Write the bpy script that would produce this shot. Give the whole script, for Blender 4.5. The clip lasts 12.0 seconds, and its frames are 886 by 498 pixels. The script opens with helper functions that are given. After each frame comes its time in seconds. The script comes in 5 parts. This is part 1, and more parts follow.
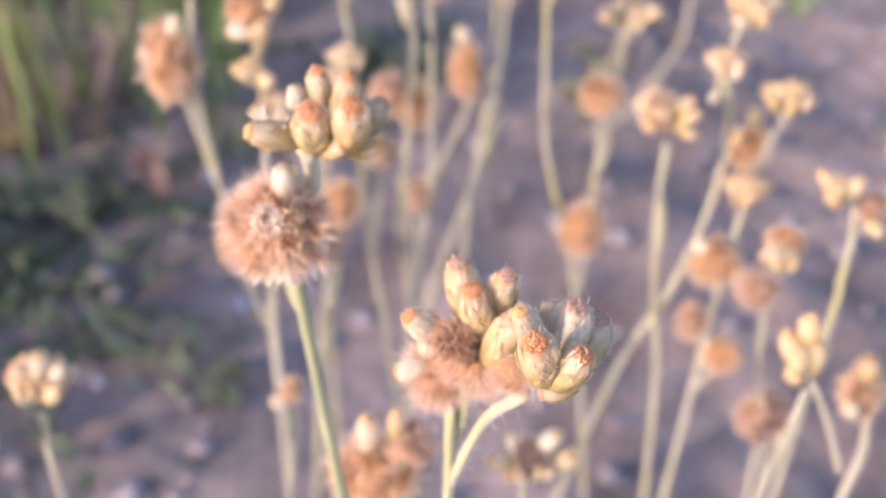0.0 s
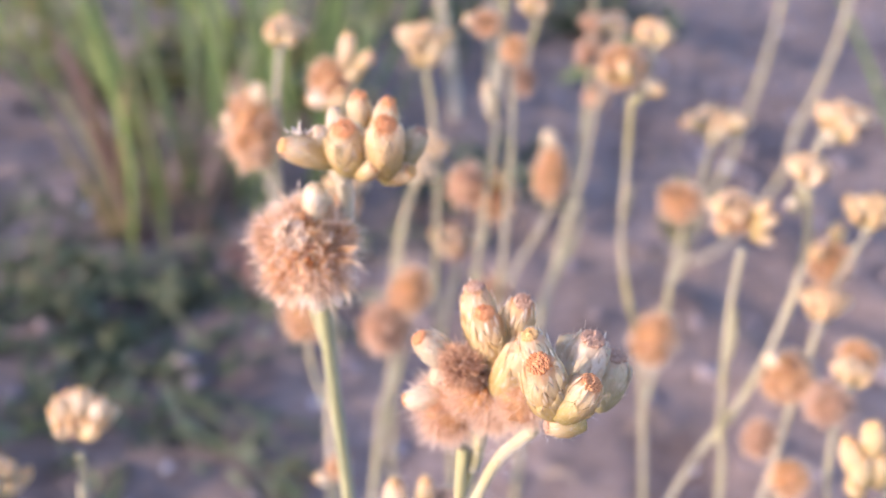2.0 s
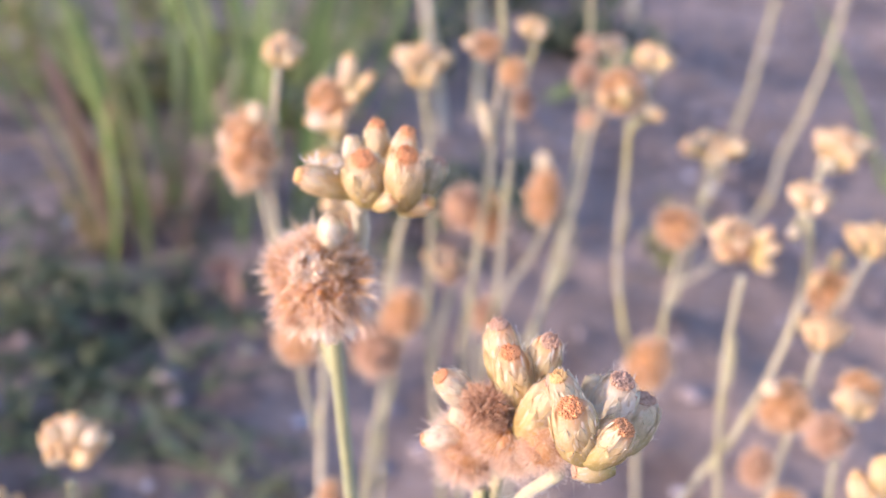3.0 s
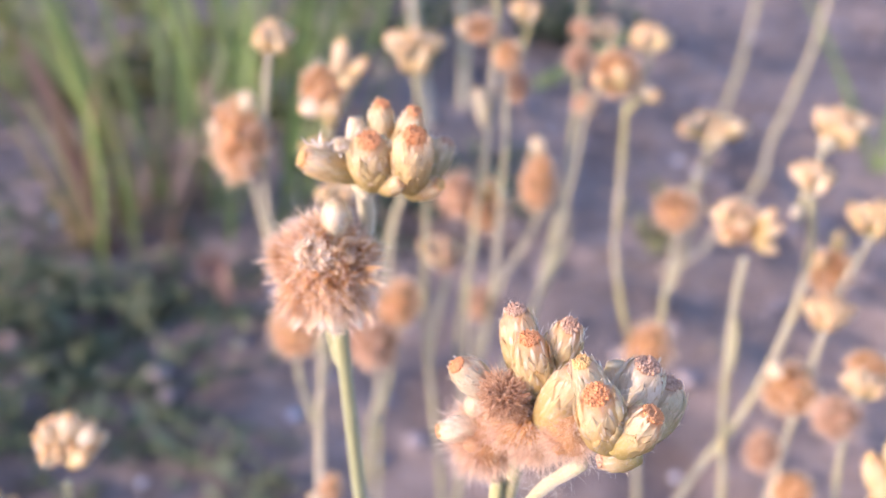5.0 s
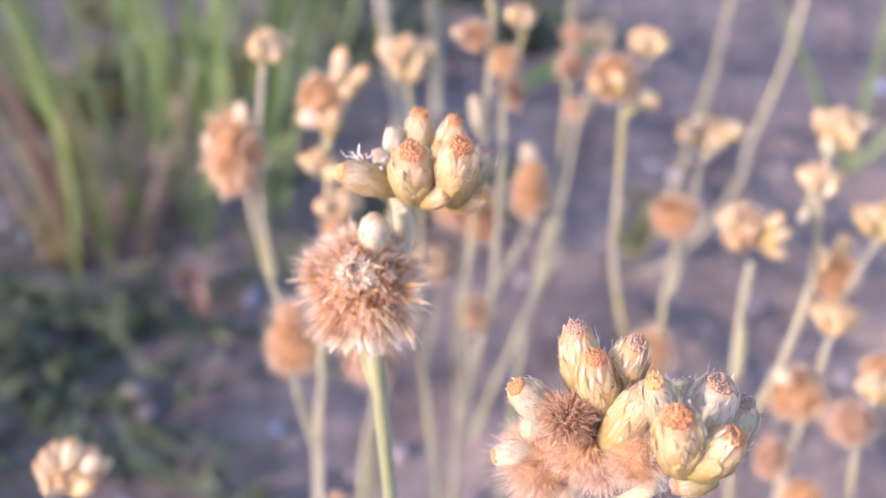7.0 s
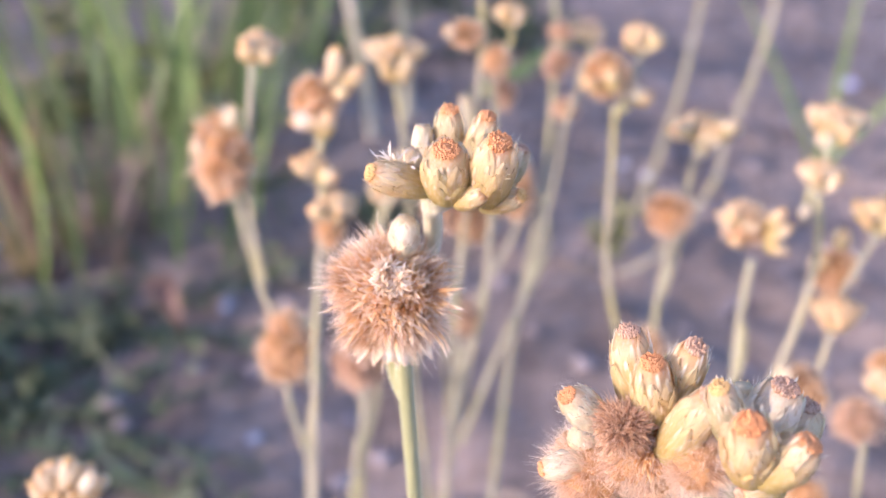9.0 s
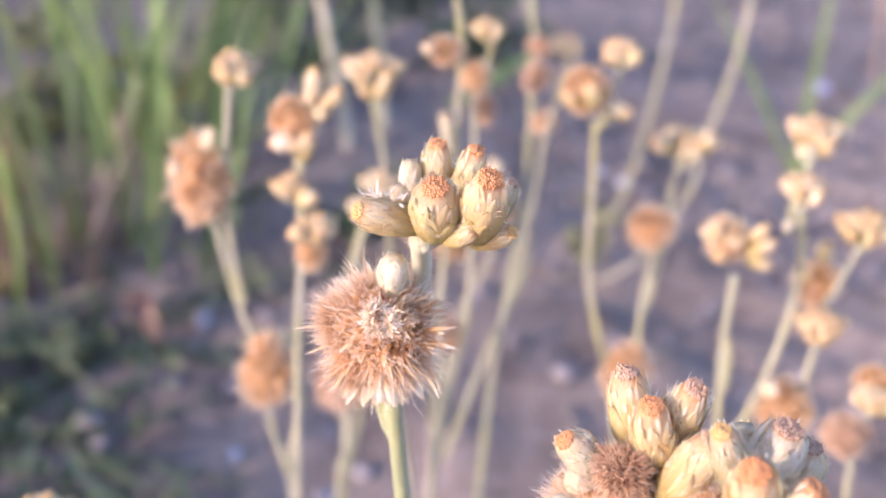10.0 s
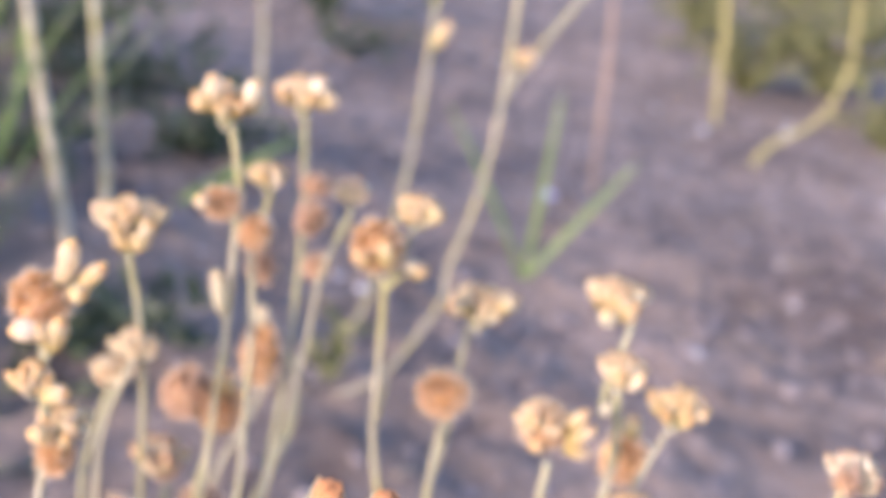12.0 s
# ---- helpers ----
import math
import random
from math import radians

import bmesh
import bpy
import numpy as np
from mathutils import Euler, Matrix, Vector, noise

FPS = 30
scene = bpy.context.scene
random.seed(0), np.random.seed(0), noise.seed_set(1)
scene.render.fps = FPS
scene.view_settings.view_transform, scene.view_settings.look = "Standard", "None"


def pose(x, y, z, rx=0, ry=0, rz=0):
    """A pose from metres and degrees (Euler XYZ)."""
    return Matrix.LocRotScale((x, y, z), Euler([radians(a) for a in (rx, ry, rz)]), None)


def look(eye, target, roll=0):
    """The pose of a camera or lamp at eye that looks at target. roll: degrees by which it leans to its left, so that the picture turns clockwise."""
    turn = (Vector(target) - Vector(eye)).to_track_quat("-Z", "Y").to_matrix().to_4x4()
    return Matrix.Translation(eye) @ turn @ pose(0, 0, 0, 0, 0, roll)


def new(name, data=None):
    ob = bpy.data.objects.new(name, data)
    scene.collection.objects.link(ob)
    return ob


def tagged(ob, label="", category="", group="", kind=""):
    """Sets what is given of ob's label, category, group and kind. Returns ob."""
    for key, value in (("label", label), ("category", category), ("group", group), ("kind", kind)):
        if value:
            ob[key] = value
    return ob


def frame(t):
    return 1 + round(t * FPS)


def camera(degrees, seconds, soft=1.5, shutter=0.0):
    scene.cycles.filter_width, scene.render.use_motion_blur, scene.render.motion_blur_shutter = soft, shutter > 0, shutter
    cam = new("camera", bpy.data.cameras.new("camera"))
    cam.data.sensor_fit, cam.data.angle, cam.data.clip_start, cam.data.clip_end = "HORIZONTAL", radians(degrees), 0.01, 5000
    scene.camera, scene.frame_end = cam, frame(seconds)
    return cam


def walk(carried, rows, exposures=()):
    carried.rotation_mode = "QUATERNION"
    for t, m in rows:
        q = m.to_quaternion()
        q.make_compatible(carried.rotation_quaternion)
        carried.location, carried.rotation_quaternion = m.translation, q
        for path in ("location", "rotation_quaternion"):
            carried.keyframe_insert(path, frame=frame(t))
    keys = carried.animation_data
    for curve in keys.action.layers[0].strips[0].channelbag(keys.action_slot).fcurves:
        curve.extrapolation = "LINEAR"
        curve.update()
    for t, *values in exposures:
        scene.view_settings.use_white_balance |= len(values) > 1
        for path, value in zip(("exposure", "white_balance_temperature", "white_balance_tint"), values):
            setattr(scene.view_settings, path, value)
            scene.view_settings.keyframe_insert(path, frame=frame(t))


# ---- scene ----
cam = camera(44.1, 12.0, 1.7)
PATH = [
    (0, (0.0217, 0.0246, 0.3563), (0.026, 1.667, -0.786), 1.20),
    (0.5, (0.0278, 0.0223, 0.3545), (-0.118, 1.714, -0.701), -0.16),
    (1, (0.0301, 0.0217, 0.3511), (-0.191, 1.735, -0.657), 0.58),
    (1.5, (0.0309, 0.0210, 0.3488), (-0.190, 1.754, -0.625), 1.59),
    (2, (0.0286, 0.0223, 0.3476), (-0.157, 1.775, -0.597), 2.98),
    (2.5, (0.0279, 0.0235, 0.3471), (-0.147, 1.783, -0.587), 3.64),
    (3, (0.0247, 0.0249, 0.3476), (-0.127, 1.796, -0.570), 4.19),
    (5, (0.0225, 0.0277, 0.3453), (-0.104, 1.793, -0.586), 3.36),
    (5.5, (0.0198, 0.0279, 0.3451), (-0.083, 1.798, -0.580), 3.55),
    (6, (0.0184, 0.0288, 0.3441), (-0.084, 1.801, -0.578), 3.19),
    (6.5, (0.0174, 0.0303, 0.3431), (-0.077, 1.806, -0.573), 2.87),
    (7, (0.0159, 0.0313, 0.3435), (-0.054, 1.808, -0.572), 3.05),
    (9, (0.0105, 0.0348, 0.3413), (0.000, 1.817, -0.566), 2.86),
    (9.5, (0.0104, 0.0363, 0.3431), (0.032, 1.824, -0.553), 2.76),
    (10, (0.0094, 0.0377, 0.3425), (0.041, 1.826, -0.553), 2.55),
    (10.3, (0.0071, 0.0387, 0.3432), (0.116, 1.850, -0.497), 2.70),
    (10.5, (0.0060, 0.0377, 0.3444), (0.158, 1.856, -0.474), 2.25),
    (10.8, (0.0067, 0.0388, 0.3435), (0.210, 1.843, -0.495), 2.55),
    (11, (0.0086, 0.0424, 0.3348), (0.311, 1.836, -0.498), 4.24),
    (11.2, (0.0112, 0.0510, 0.3351), (0.376, 1.848, -0.464), 6.07),
    (11.5, (0.0045, 0.0530, 0.3389), (0.435, 1.850, -0.427), 7.19),
    (11.6, (0.0019, 0.0539, 0.3376), (0.455, 1.856, -0.402), 7.97),
    (11.8, (0.0015, 0.0597, 0.3400), (0.486, 1.864, -0.375), 9.24),
    (12, (-0.0000, 0.0686, 0.3448), (0.524, 1.865, -0.360), 9.01),
]
walk(cam, [(t, look(eye, target, roll)) for t, eye, target, roll in PATH], [(0, 1.53, 5520, 38), (1.5, 1.59, 5560, 39), (6, 1.59, 5450, 39), (9, 1.56, 5380, 38), (10.5, 1.60, 5410, 36), (12, 1.52, 5500, 33)])
cam.data.dof.use_dof = True
cam.data.dof.focus_distance = 0.077
cam.data.dof.aperture_fstop = 30.0

# ---- world and sun: a low evening sun from behind and to the side ----
SUN_HEIGHT, SUN_SIDE = 15.5, 236.0
world = bpy.data.worlds.new("world")
scene.world = world
world.use_nodes = True
sky = world.node_tree.nodes.new("ShaderNodeTexSky")
sky.sky_type, sky.sun_disc = "NISHITA", False
sky.sun_elevation, sky.sun_rotation = radians(SUN_HEIGHT), radians(SUN_SIDE)
background = world.node_tree.nodes["Background"]
background.inputs["Strength"].default_value = 0.15
world.node_tree.links.new(sky.outputs[0], background.inputs["Color"])
sun = new("sun", bpy.data.lights.new("sun", "SUN"))
sun.data.energy, sun.data.angle, sun.data.color = 1.75, radians(0.6), (1.0, 0.84, 0.54)
to_sun = Vector((math.sin(radians(SUN_SIDE)) * math.cos(radians(SUN_HEIGHT)),
                 math.cos(radians(SUN_SIDE)) * math.cos(radians(SUN_HEIGHT)), math.sin(radians(SUN_HEIGHT))))
sun.matrix_world = look(to_sun * 3, (0, 0, 0))
rng = random.Random(7)


# ---- materials ----
def material(name, build):
    m = bpy.data.materials.new(name)
    m.use_nodes = True
    build(m.node_tree, m.node_tree.nodes["Principled BSDF"], m.node_tree.nodes["Material Output"])
    return m


def ramp(nt, source, stops):
    node = nt.nodes.new("ShaderNodeValToRGB")
    while len(node.color_ramp.elements) < len(stops):
        node.color_ramp.elements.new(0.5)
    for e, (at, colour) in zip(node.color_ramp.elements, stops):
        e.position, e.color = at, (*colour, 1)
    nt.links.new(source, node.inputs[0])
    return node.outputs[0]


def grain(nt, scale, detail=3.0, rough=0.6, stretch=None, coords="Object"):
    tc = nt.nodes.new("ShaderNodeTexCoord")
    node = nt.nodes.new("ShaderNodeTexNoise")
    node.inputs["Scale"].default_value = scale
    node.inputs["Detail"].default_value = detail
    node.inputs["Roughness"].default_value = rough
    if stretch:
        mapping = nt.nodes.new("ShaderNodeMapping")
        mapping.inputs["Scale"].default_value = stretch
        nt.links.new(tc.outputs[coords], mapping.inputs[0])
        nt.links.new(mapping.outputs[0], node.inputs["Vector"])
    else:
        nt.links.new(tc.outputs[coords], node.inputs["Vector"])
    return node.outputs["Fac"]


def mix(nt, fac, a, b, mode="MIX"):
    node = nt.nodes.new("ShaderNodeMix")
    node.data_type, node.blend_type = "RGBA", mode
    for socket, value in ((node.inputs["Factor"], fac), (node.inputs["A"], a), (node.inputs["B"], b)):
        if isinstance(value, (tuple, float, int)):
            socket.default_value = (*value, 1) if isinstance(value, tuple) else value
        else:
            nt.links.new(value, socket)
    return node.outputs["Result"]


def chance(nt):
    return nt.nodes.new("ShaderNodeObjectInfo").outputs["Random"]


def island(nt):
    return nt.nodes.new("ShaderNodeNewGeometry").outputs["Random Per Island"]


def along(nt):
    tc = nt.nodes.new("ShaderNodeTexCoord")
    sep = nt.nodes.new("ShaderNodeSeparateXYZ")
    nt.links.new(tc.outputs["UV"], sep.inputs[0])
    return sep.outputs["Y"]


def bump(nt, bsdf, height, strength, distance):
    node = nt.nodes.new("ShaderNodeBump")
    node.inputs["Strength"].default_value, node.inputs["Distance"].default_value = strength, distance
    nt.links.new(height, node.inputs["Height"])
    nt.links.new(node.outputs[0], bsdf.inputs["Normal"])


def thin(nt, bsdf, out, colour, share):
    """Lets part of the light through a papery or leafy skin."""
    t = nt.nodes.new("ShaderNodeBsdfTranslucent")
    nt.links.new(colour, t.inputs["Color"])
    m = nt.nodes.new("ShaderNodeMixShader")
    m.inputs[0].default_value = share
    nt.links.new(bsdf.outputs[0], m.inputs[1])
    nt.links.new(t.outputs[0], m.inputs[2])
    nt.links.new(m.outputs[0], out.inputs["Surface"])


def papery(stops, share=0.45, rough=0.5):
    def build(nt, bsdf, out):
        base = ramp(nt, along(nt), stops)
        base = mix(nt, grain(nt, 2.6, 4, 0.65), base, (0.86, 0.78, 0.60), "SOFT_LIGHT")
        stain = ramp(nt, grain(nt, 3.4, 5, 0.7, coords="Generated"), [(0.50, (0, 0, 0)), (0.72, (0.5, 0.5, 0.5))])
        base = mix(nt, stain, base, (0.62, 0.44, 0.22))
        streak = ramp(nt, grain(nt, 3.0, 5, 0.7, (9, 9, 1)), [(0.35, (0.50, 0.44, 0.32)), (0.62, (1, 1, 1))])
        base = mix(nt, 0.16, base, streak, "MULTIPLY")
        fleck = ramp(nt, grain(nt, 5.0, 6, 0.75, (4, 4, 1)), [(0.48, (0, 0, 0)), (0.66, (0.45, 0.45, 0.45))])
        base = mix(nt, fleck, base, (0.94, 0.89, 0.80))
        tone = ramp(nt, chance(nt), [(0.0, (0.94, 0.86, 0.72)), (0.3, (1.0, 0.95, 0.86)), (0.6, (0.95, 0.96, 0.86)), (1.0, (1.08, 1.05, 1.02))])
        base = mix(nt, 1.0, base, tone, "MULTIPLY")
        nt.links.new(base, bsdf.inputs["Base Color"])
        bsdf.inputs["Roughness"].default_value = rough
        bsdf.inputs["Specular IOR Level"].default_value = 0.35
        bump(nt, bsdf, grain(nt, 4.0, 4, 0.6, (8, 8, 1)), 0.4, 0.0001)
        thin(nt, bsdf, out, base, share)
    return build


BRACT = material("bract", papery([(0.0, (0.50, 0.44, 0.16)), (0.30, (0.66, 0.54, 0.23)), (0.60, (0.78, 0.64, 0.35)), (0.86, (0.89, 0.76, 0.53)), (1.0, (0.87, 0.53, 0.29))], 0.55))
# greenish bracts; on the forked stalk the duller tone stands for shade on straw buds
BRACT_GREEN_SHADE = material("bract_green_shade", papery([(0.0, (0.43, 0.40, 0.20)), (0.45, (0.58, 0.53, 0.32)), (0.85, (0.76, 0.69, 0.52)), (1.0, (0.82, 0.62, 0.43))], 0.5))
BRACT_YELLOW = material("bract_yellow", papery([(0.0, (0.50, 0.43, 0.19)), (0.4, (0.73, 0.60, 0.29)), (0.8, (0.86, 0.73, 0.44)), (1.0, (0.84, 0.57, 0.30))], 0.5))
BRACT_WHITE = material("bract_white", papery([(0.0, (0.62, 0.54, 0.36)), (0.3, (0.82, 0.75, 0.61)), (0.8, (0.93, 0.88, 0.76)), (1.0, (0.90, 0.71, 0.48))], 0.5))


def tufted(stops, share, spread=0.5):
    def build(nt, bsdf, out):
        base = ramp(nt, along(nt), stops)
        tone = ramp(nt, island(nt), [(0.0, (0.62, 0.50, 0.42)), (0.45, (1.0, 0.93, 0.86)), (1.0, (1, 1, 1))])
        base = mix(nt, spread, base, tone, "MULTIPLY")
        nt.links.new(base, bsdf.inputs["Base Color"])
        bsdf.inputs["Roughness"].default_value = 0.6
        bsdf.inputs["Specular IOR Level"].default_value = 0.3
        thin(nt, bsdf, out, base, share)
    return build


FLORET = material("floret", tufted([(0.0, (0.62, 0.27, 0.09)), (0.6, (0.78, 0.36, 0.13)), (1.0, (0.86, 0.46, 0.20))], 0.3, 0.3))
CROWN_ORANGE = material("crown_orange", tufted([(0.0, (0.64, 0.40, 0.15)), (0.6, (0.80, 0.55, 0.23)), (1.0, (0.90, 0.71, 0.38))], 0.3, 0.3))
FLORET_GOLD = material("floret_gold", tufted([(0.0, (0.62, 0.38, 0.12)), (0.6, (0.82, 0.52, 0.17)), (1.0, (0.88, 0.62, 0.26))], 0.25, 0.3))
FLORET_BROWN = material("floret_brown", tufted([(0.0, (0.36, 0.21, 0.12)), (0.6, (0.52, 0.31, 0.18)), (1.0, (0.66, 0.44, 0.29))], 0.2, 0.4))
PUFF = material("puff", tufted([(0.0, (0.42, 0.23, 0.09)), (0.35, (0.66, 0.39, 0.15)), (0.65, (0.80, 0.53, 0.24)), (0.88, (0.90, 0.71, 0.46)), (1.0, (0.95, 0.88, 0.78))], 0.5))
PUFF_OPEN = material("puff_open", tufted([(0.0, (0.36, 0.17, 0.06)), (0.3, (0.60, 0.31, 0.10)), (0.58, (0.78, 0.46, 0.17)), (0.82, (0.86, 0.62, 0.34)), (1.0, (0.95, 0.87, 0.72))], 0.45, 0.8))
PUFF_WILT = material("puff_wilt", tufted([(0.0, (0.20, 0.10, 0.06)), (0.5, (0.46, 0.26, 0.14)), (0.85, (0.66, 0.42, 0.24)), (1.0, (0.78, 0.58, 0.38))], 0.35, 0.7))
PUFF_DARK = material("puff_dark", tufted([(0.0, (0.30, 0.17, 0.09)), (0.5, (0.56, 0.35, 0.20)), (1.0, (0.82, 0.64, 0.47))], 0.35))
CREAM = material("cream_tuft", tufted([(0.0, (0.70, 0.50, 0.28)), (0.6, (0.86, 0.70, 0.48)), (1.0, (0.95, 0.86, 0.70))], 0.4, 0.4))
PUFF_MID = material("puff_mid", tufted([(0.0, (0.48, 0.26, 0.10)), (1.0, (0.58, 0.34, 0.14))], 0.2))
DOWN = material("down", tufted([(0.0, (0.46, 0.24, 0.09)), (0.5, (0.76, 0.51, 0.26)), (1.0, (0.95, 0.86, 0.72))], 0.45, 0.45))

SILK = material("silk", tufted([(0.0, (0.58, 0.34, 0.16)), (0.5, (0.77, 0.53, 0.31)), (1.0, (0.94, 0.83, 0.68))], 0.45, 0.45))
WOOL = material("wool", tufted([(0.0, (0.78, 0.68, 0.54)), (1.0, (0.86, 0.80, 0.66))], 0.3, 0.2))


def woolly(low, high):
    def build(nt, bsdf, out):
        base = ramp(nt, grain(nt, 260, 4, 0.7, (1, 1, 0.25)), [(0.3, low), (0.7, high)])
        base = mix(nt, ramp(nt, grain(nt, 45, 2), [(0.45, (0, 0, 0)), (0.7, (1, 1, 1))]), base, (0.40, 0.36, 0.14))
        tone = ramp(nt, chance(nt), [(0.0, (0.86, 0.88, 0.74)), (1.0, (1, 0.98, 0.95))])
        base = mix(nt, 1.0, base, tone, "MULTIPLY")
        nt.links.new(base, bsdf.inputs["Base Color"])
        bsdf.inputs["Roughness"].default_value = 0.85
        bsdf.inputs["Sheen Weight"].default_value = 0.35
        bump(nt, bsdf, grain(nt, 900, 4, 0.7, (1, 1, 0.3)), 0.6, 0.0004)
    return build


STEM = material("stem", woolly((0.31, 0.285, 0.18), (0.46, 0.42, 0.30)))
STEM_GREEN = material("stem_green", woolly((0.27, 0.265, 0.12), (0.42, 0.41, 0.23)))
STEM_PALE = material("stem_pale", woolly((0.50, 0.44, 0.31), (0.70, 0.62, 0.49)))


def leafy(low, high, tip):
    def build(nt, bsdf, out):
        base = ramp(nt, island(nt), [(0.0, low), (1.0, high)])
        base = mix(nt, ramp(nt, along(nt), [(0.55, (0, 0, 0)), (1.0, (0.7, 0.7, 0.7))]), base, tip)
        base = mix(nt, 0.5, base, ramp(nt, grain(nt, 60, 3, 0.6, (1, 1, 0.2)), [(0.3, (0.6, 0.6, 0.55)), (0.7, (1, 1, 1))]), "MULTIPLY")
        nt.links.new(base, bsdf.inputs["Base Color"])
        bsdf.inputs["Roughness"].default_value = 0.5
        thin(nt, bsdf, out, base, 0.35)
    return build


GRASS = material("grass", leafy((0.11, 0.15, 0.05), (0.24, 0.29, 0.10), (0.31, 0.33, 0.15)))
GRASS_DRY = material("grass_dry", leafy((0.26, 0.20, 0.09), (0.36, 0.28, 0.12), (0.32, 0.22, 0.12)))
THATCH = material("thatch", leafy((0.20, 0.13, 0.095), (0.33, 0.23, 0.16), (0.36, 0.26, 0.17)))
GRASS_BRIGHT = material("grass_bright", leafy((0.20, 0.30, 0.075), (0.31, 0.40, 0.11), (0.34, 0.39, 0.16)))
WEED = material("weed", leafy((0.13, 0.165, 0.075), (0.21, 0.235, 0.115), (0.24, 0.23, 0.14)))
BUSH = material("bush", leafy((0.16, 0.18, 0.065), (0.30, 0.29, 0.11), (0.36, 0.30, 0.14)))
# dark weed foliage; some of the shade in and under the clumps is in this colour
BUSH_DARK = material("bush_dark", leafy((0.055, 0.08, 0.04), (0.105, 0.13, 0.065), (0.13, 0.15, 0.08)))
RUST = material("rust_leaf", leafy((0.28, 0.15, 0.10), (0.34, 0.19, 0.13), (0.34, 0.23, 0.16)))
LILAC = material("lilac_petal", leafy((0.62, 0.55, 0.74), (0.72, 0.66, 0.80), (0.78, 0.74, 0.84)))


def soil(nt, bsdf, out):
    tc = nt.nodes.new("ShaderNodeTexCoord")
    base = ramp(nt, grain(nt, 4.0, 7, 0.72), [(0.34, (0.20, 0.155, 0.125)), (0.5, (0.34, 0.268, 0.212)), (0.66, (0.50, 0.385, 0.30))])
    clods = ramp(nt, grain(nt, 17, 4, 0.6), [(0.36, (0.62, 0.60, 0.60)), (0.5, (1, 1, 1)), (0.66, (1.28, 1.22, 1.16))])
    base = mix(nt, 0.8, base, clods, "MULTIPLY")
    fine = ramp(nt, grain(nt, 70, 5, 0.75), [(0.3, (0.42, 0.40, 0.38)), (0.7, (1.25, 1.20, 1.18))])
    base = mix(nt, 0.75, base, fine, "MULTIPLY")
    grit = nt.nodes.new("ShaderNodeTexVoronoi")
    grit.inputs["Scale"].default_value = 130
    nt.links.new(tc.outputs["Object"], grit.inputs["Vector"])
    pale = ramp(nt, grit.outputs["Distance"], [(0.12, (1, 1, 1)), (0.22, (0, 0, 0))])
    base = mix(nt, mix(nt, 1.0, pale, ramp(nt, grain(nt, 30, 2), [(0.5, (0, 0, 0)), (0.62, (0.8, 0.8, 0.8))]), "MULTIPLY"), base, (0.48, 0.44, 0.43))
    nt.links.new(base, bsdf.inputs["Base Color"])
    bsdf.inputs["Roughness"].default_value = 0.95
    bsdf.inputs["Specular IOR Level"].default_value = 0.2
    bump(nt, bsdf, grain(nt, 160, 6, 0.75), 0.8, 0.006)


def stony(low, high):
    def build(nt, bsdf, out):
        base = mix(nt, ramp(nt, island(nt), [(0.0, (0, 0, 0)), (1.0, (1, 1, 1))]), low, high)
        base = mix(nt, 0.5, base, ramp(nt, grain(nt, 300, 4, 0.7), [(0.3, (0.6, 0.58, 0.55)), (0.7, (1, 1, 1))]), "MULTIPLY")
        nt.links.new(base, bsdf.inputs["Base Color"])
        bsdf.inputs["Roughness"].default_value = 0.8
        bump(nt, bsdf, grain(nt, 400, 4), 0.4, 0.002)
    return build


SOIL = material("soil", soil)
STONE = material("stone", stony((0.20, 0.165, 0.155), (0.36, 0.30, 0.28)))
STONE_WHITE = material("stone_white", stony((0.48, 0.45, 0.46), (0.62, 0.59, 0.60)))
STRAW_YELLOW = material("straw_yellow", stony((0.36, 0.31, 0.11), (0.46, 0.40, 0.16)))
STRAW_PINK = material("straw_pink", stony((0.40, 0.27, 0.18), (0.50, 0.35, 0.25)))
STRAW = material("straw", stony((0.30, 0.22, 0.14), (0.50, 0.40, 0.27)))


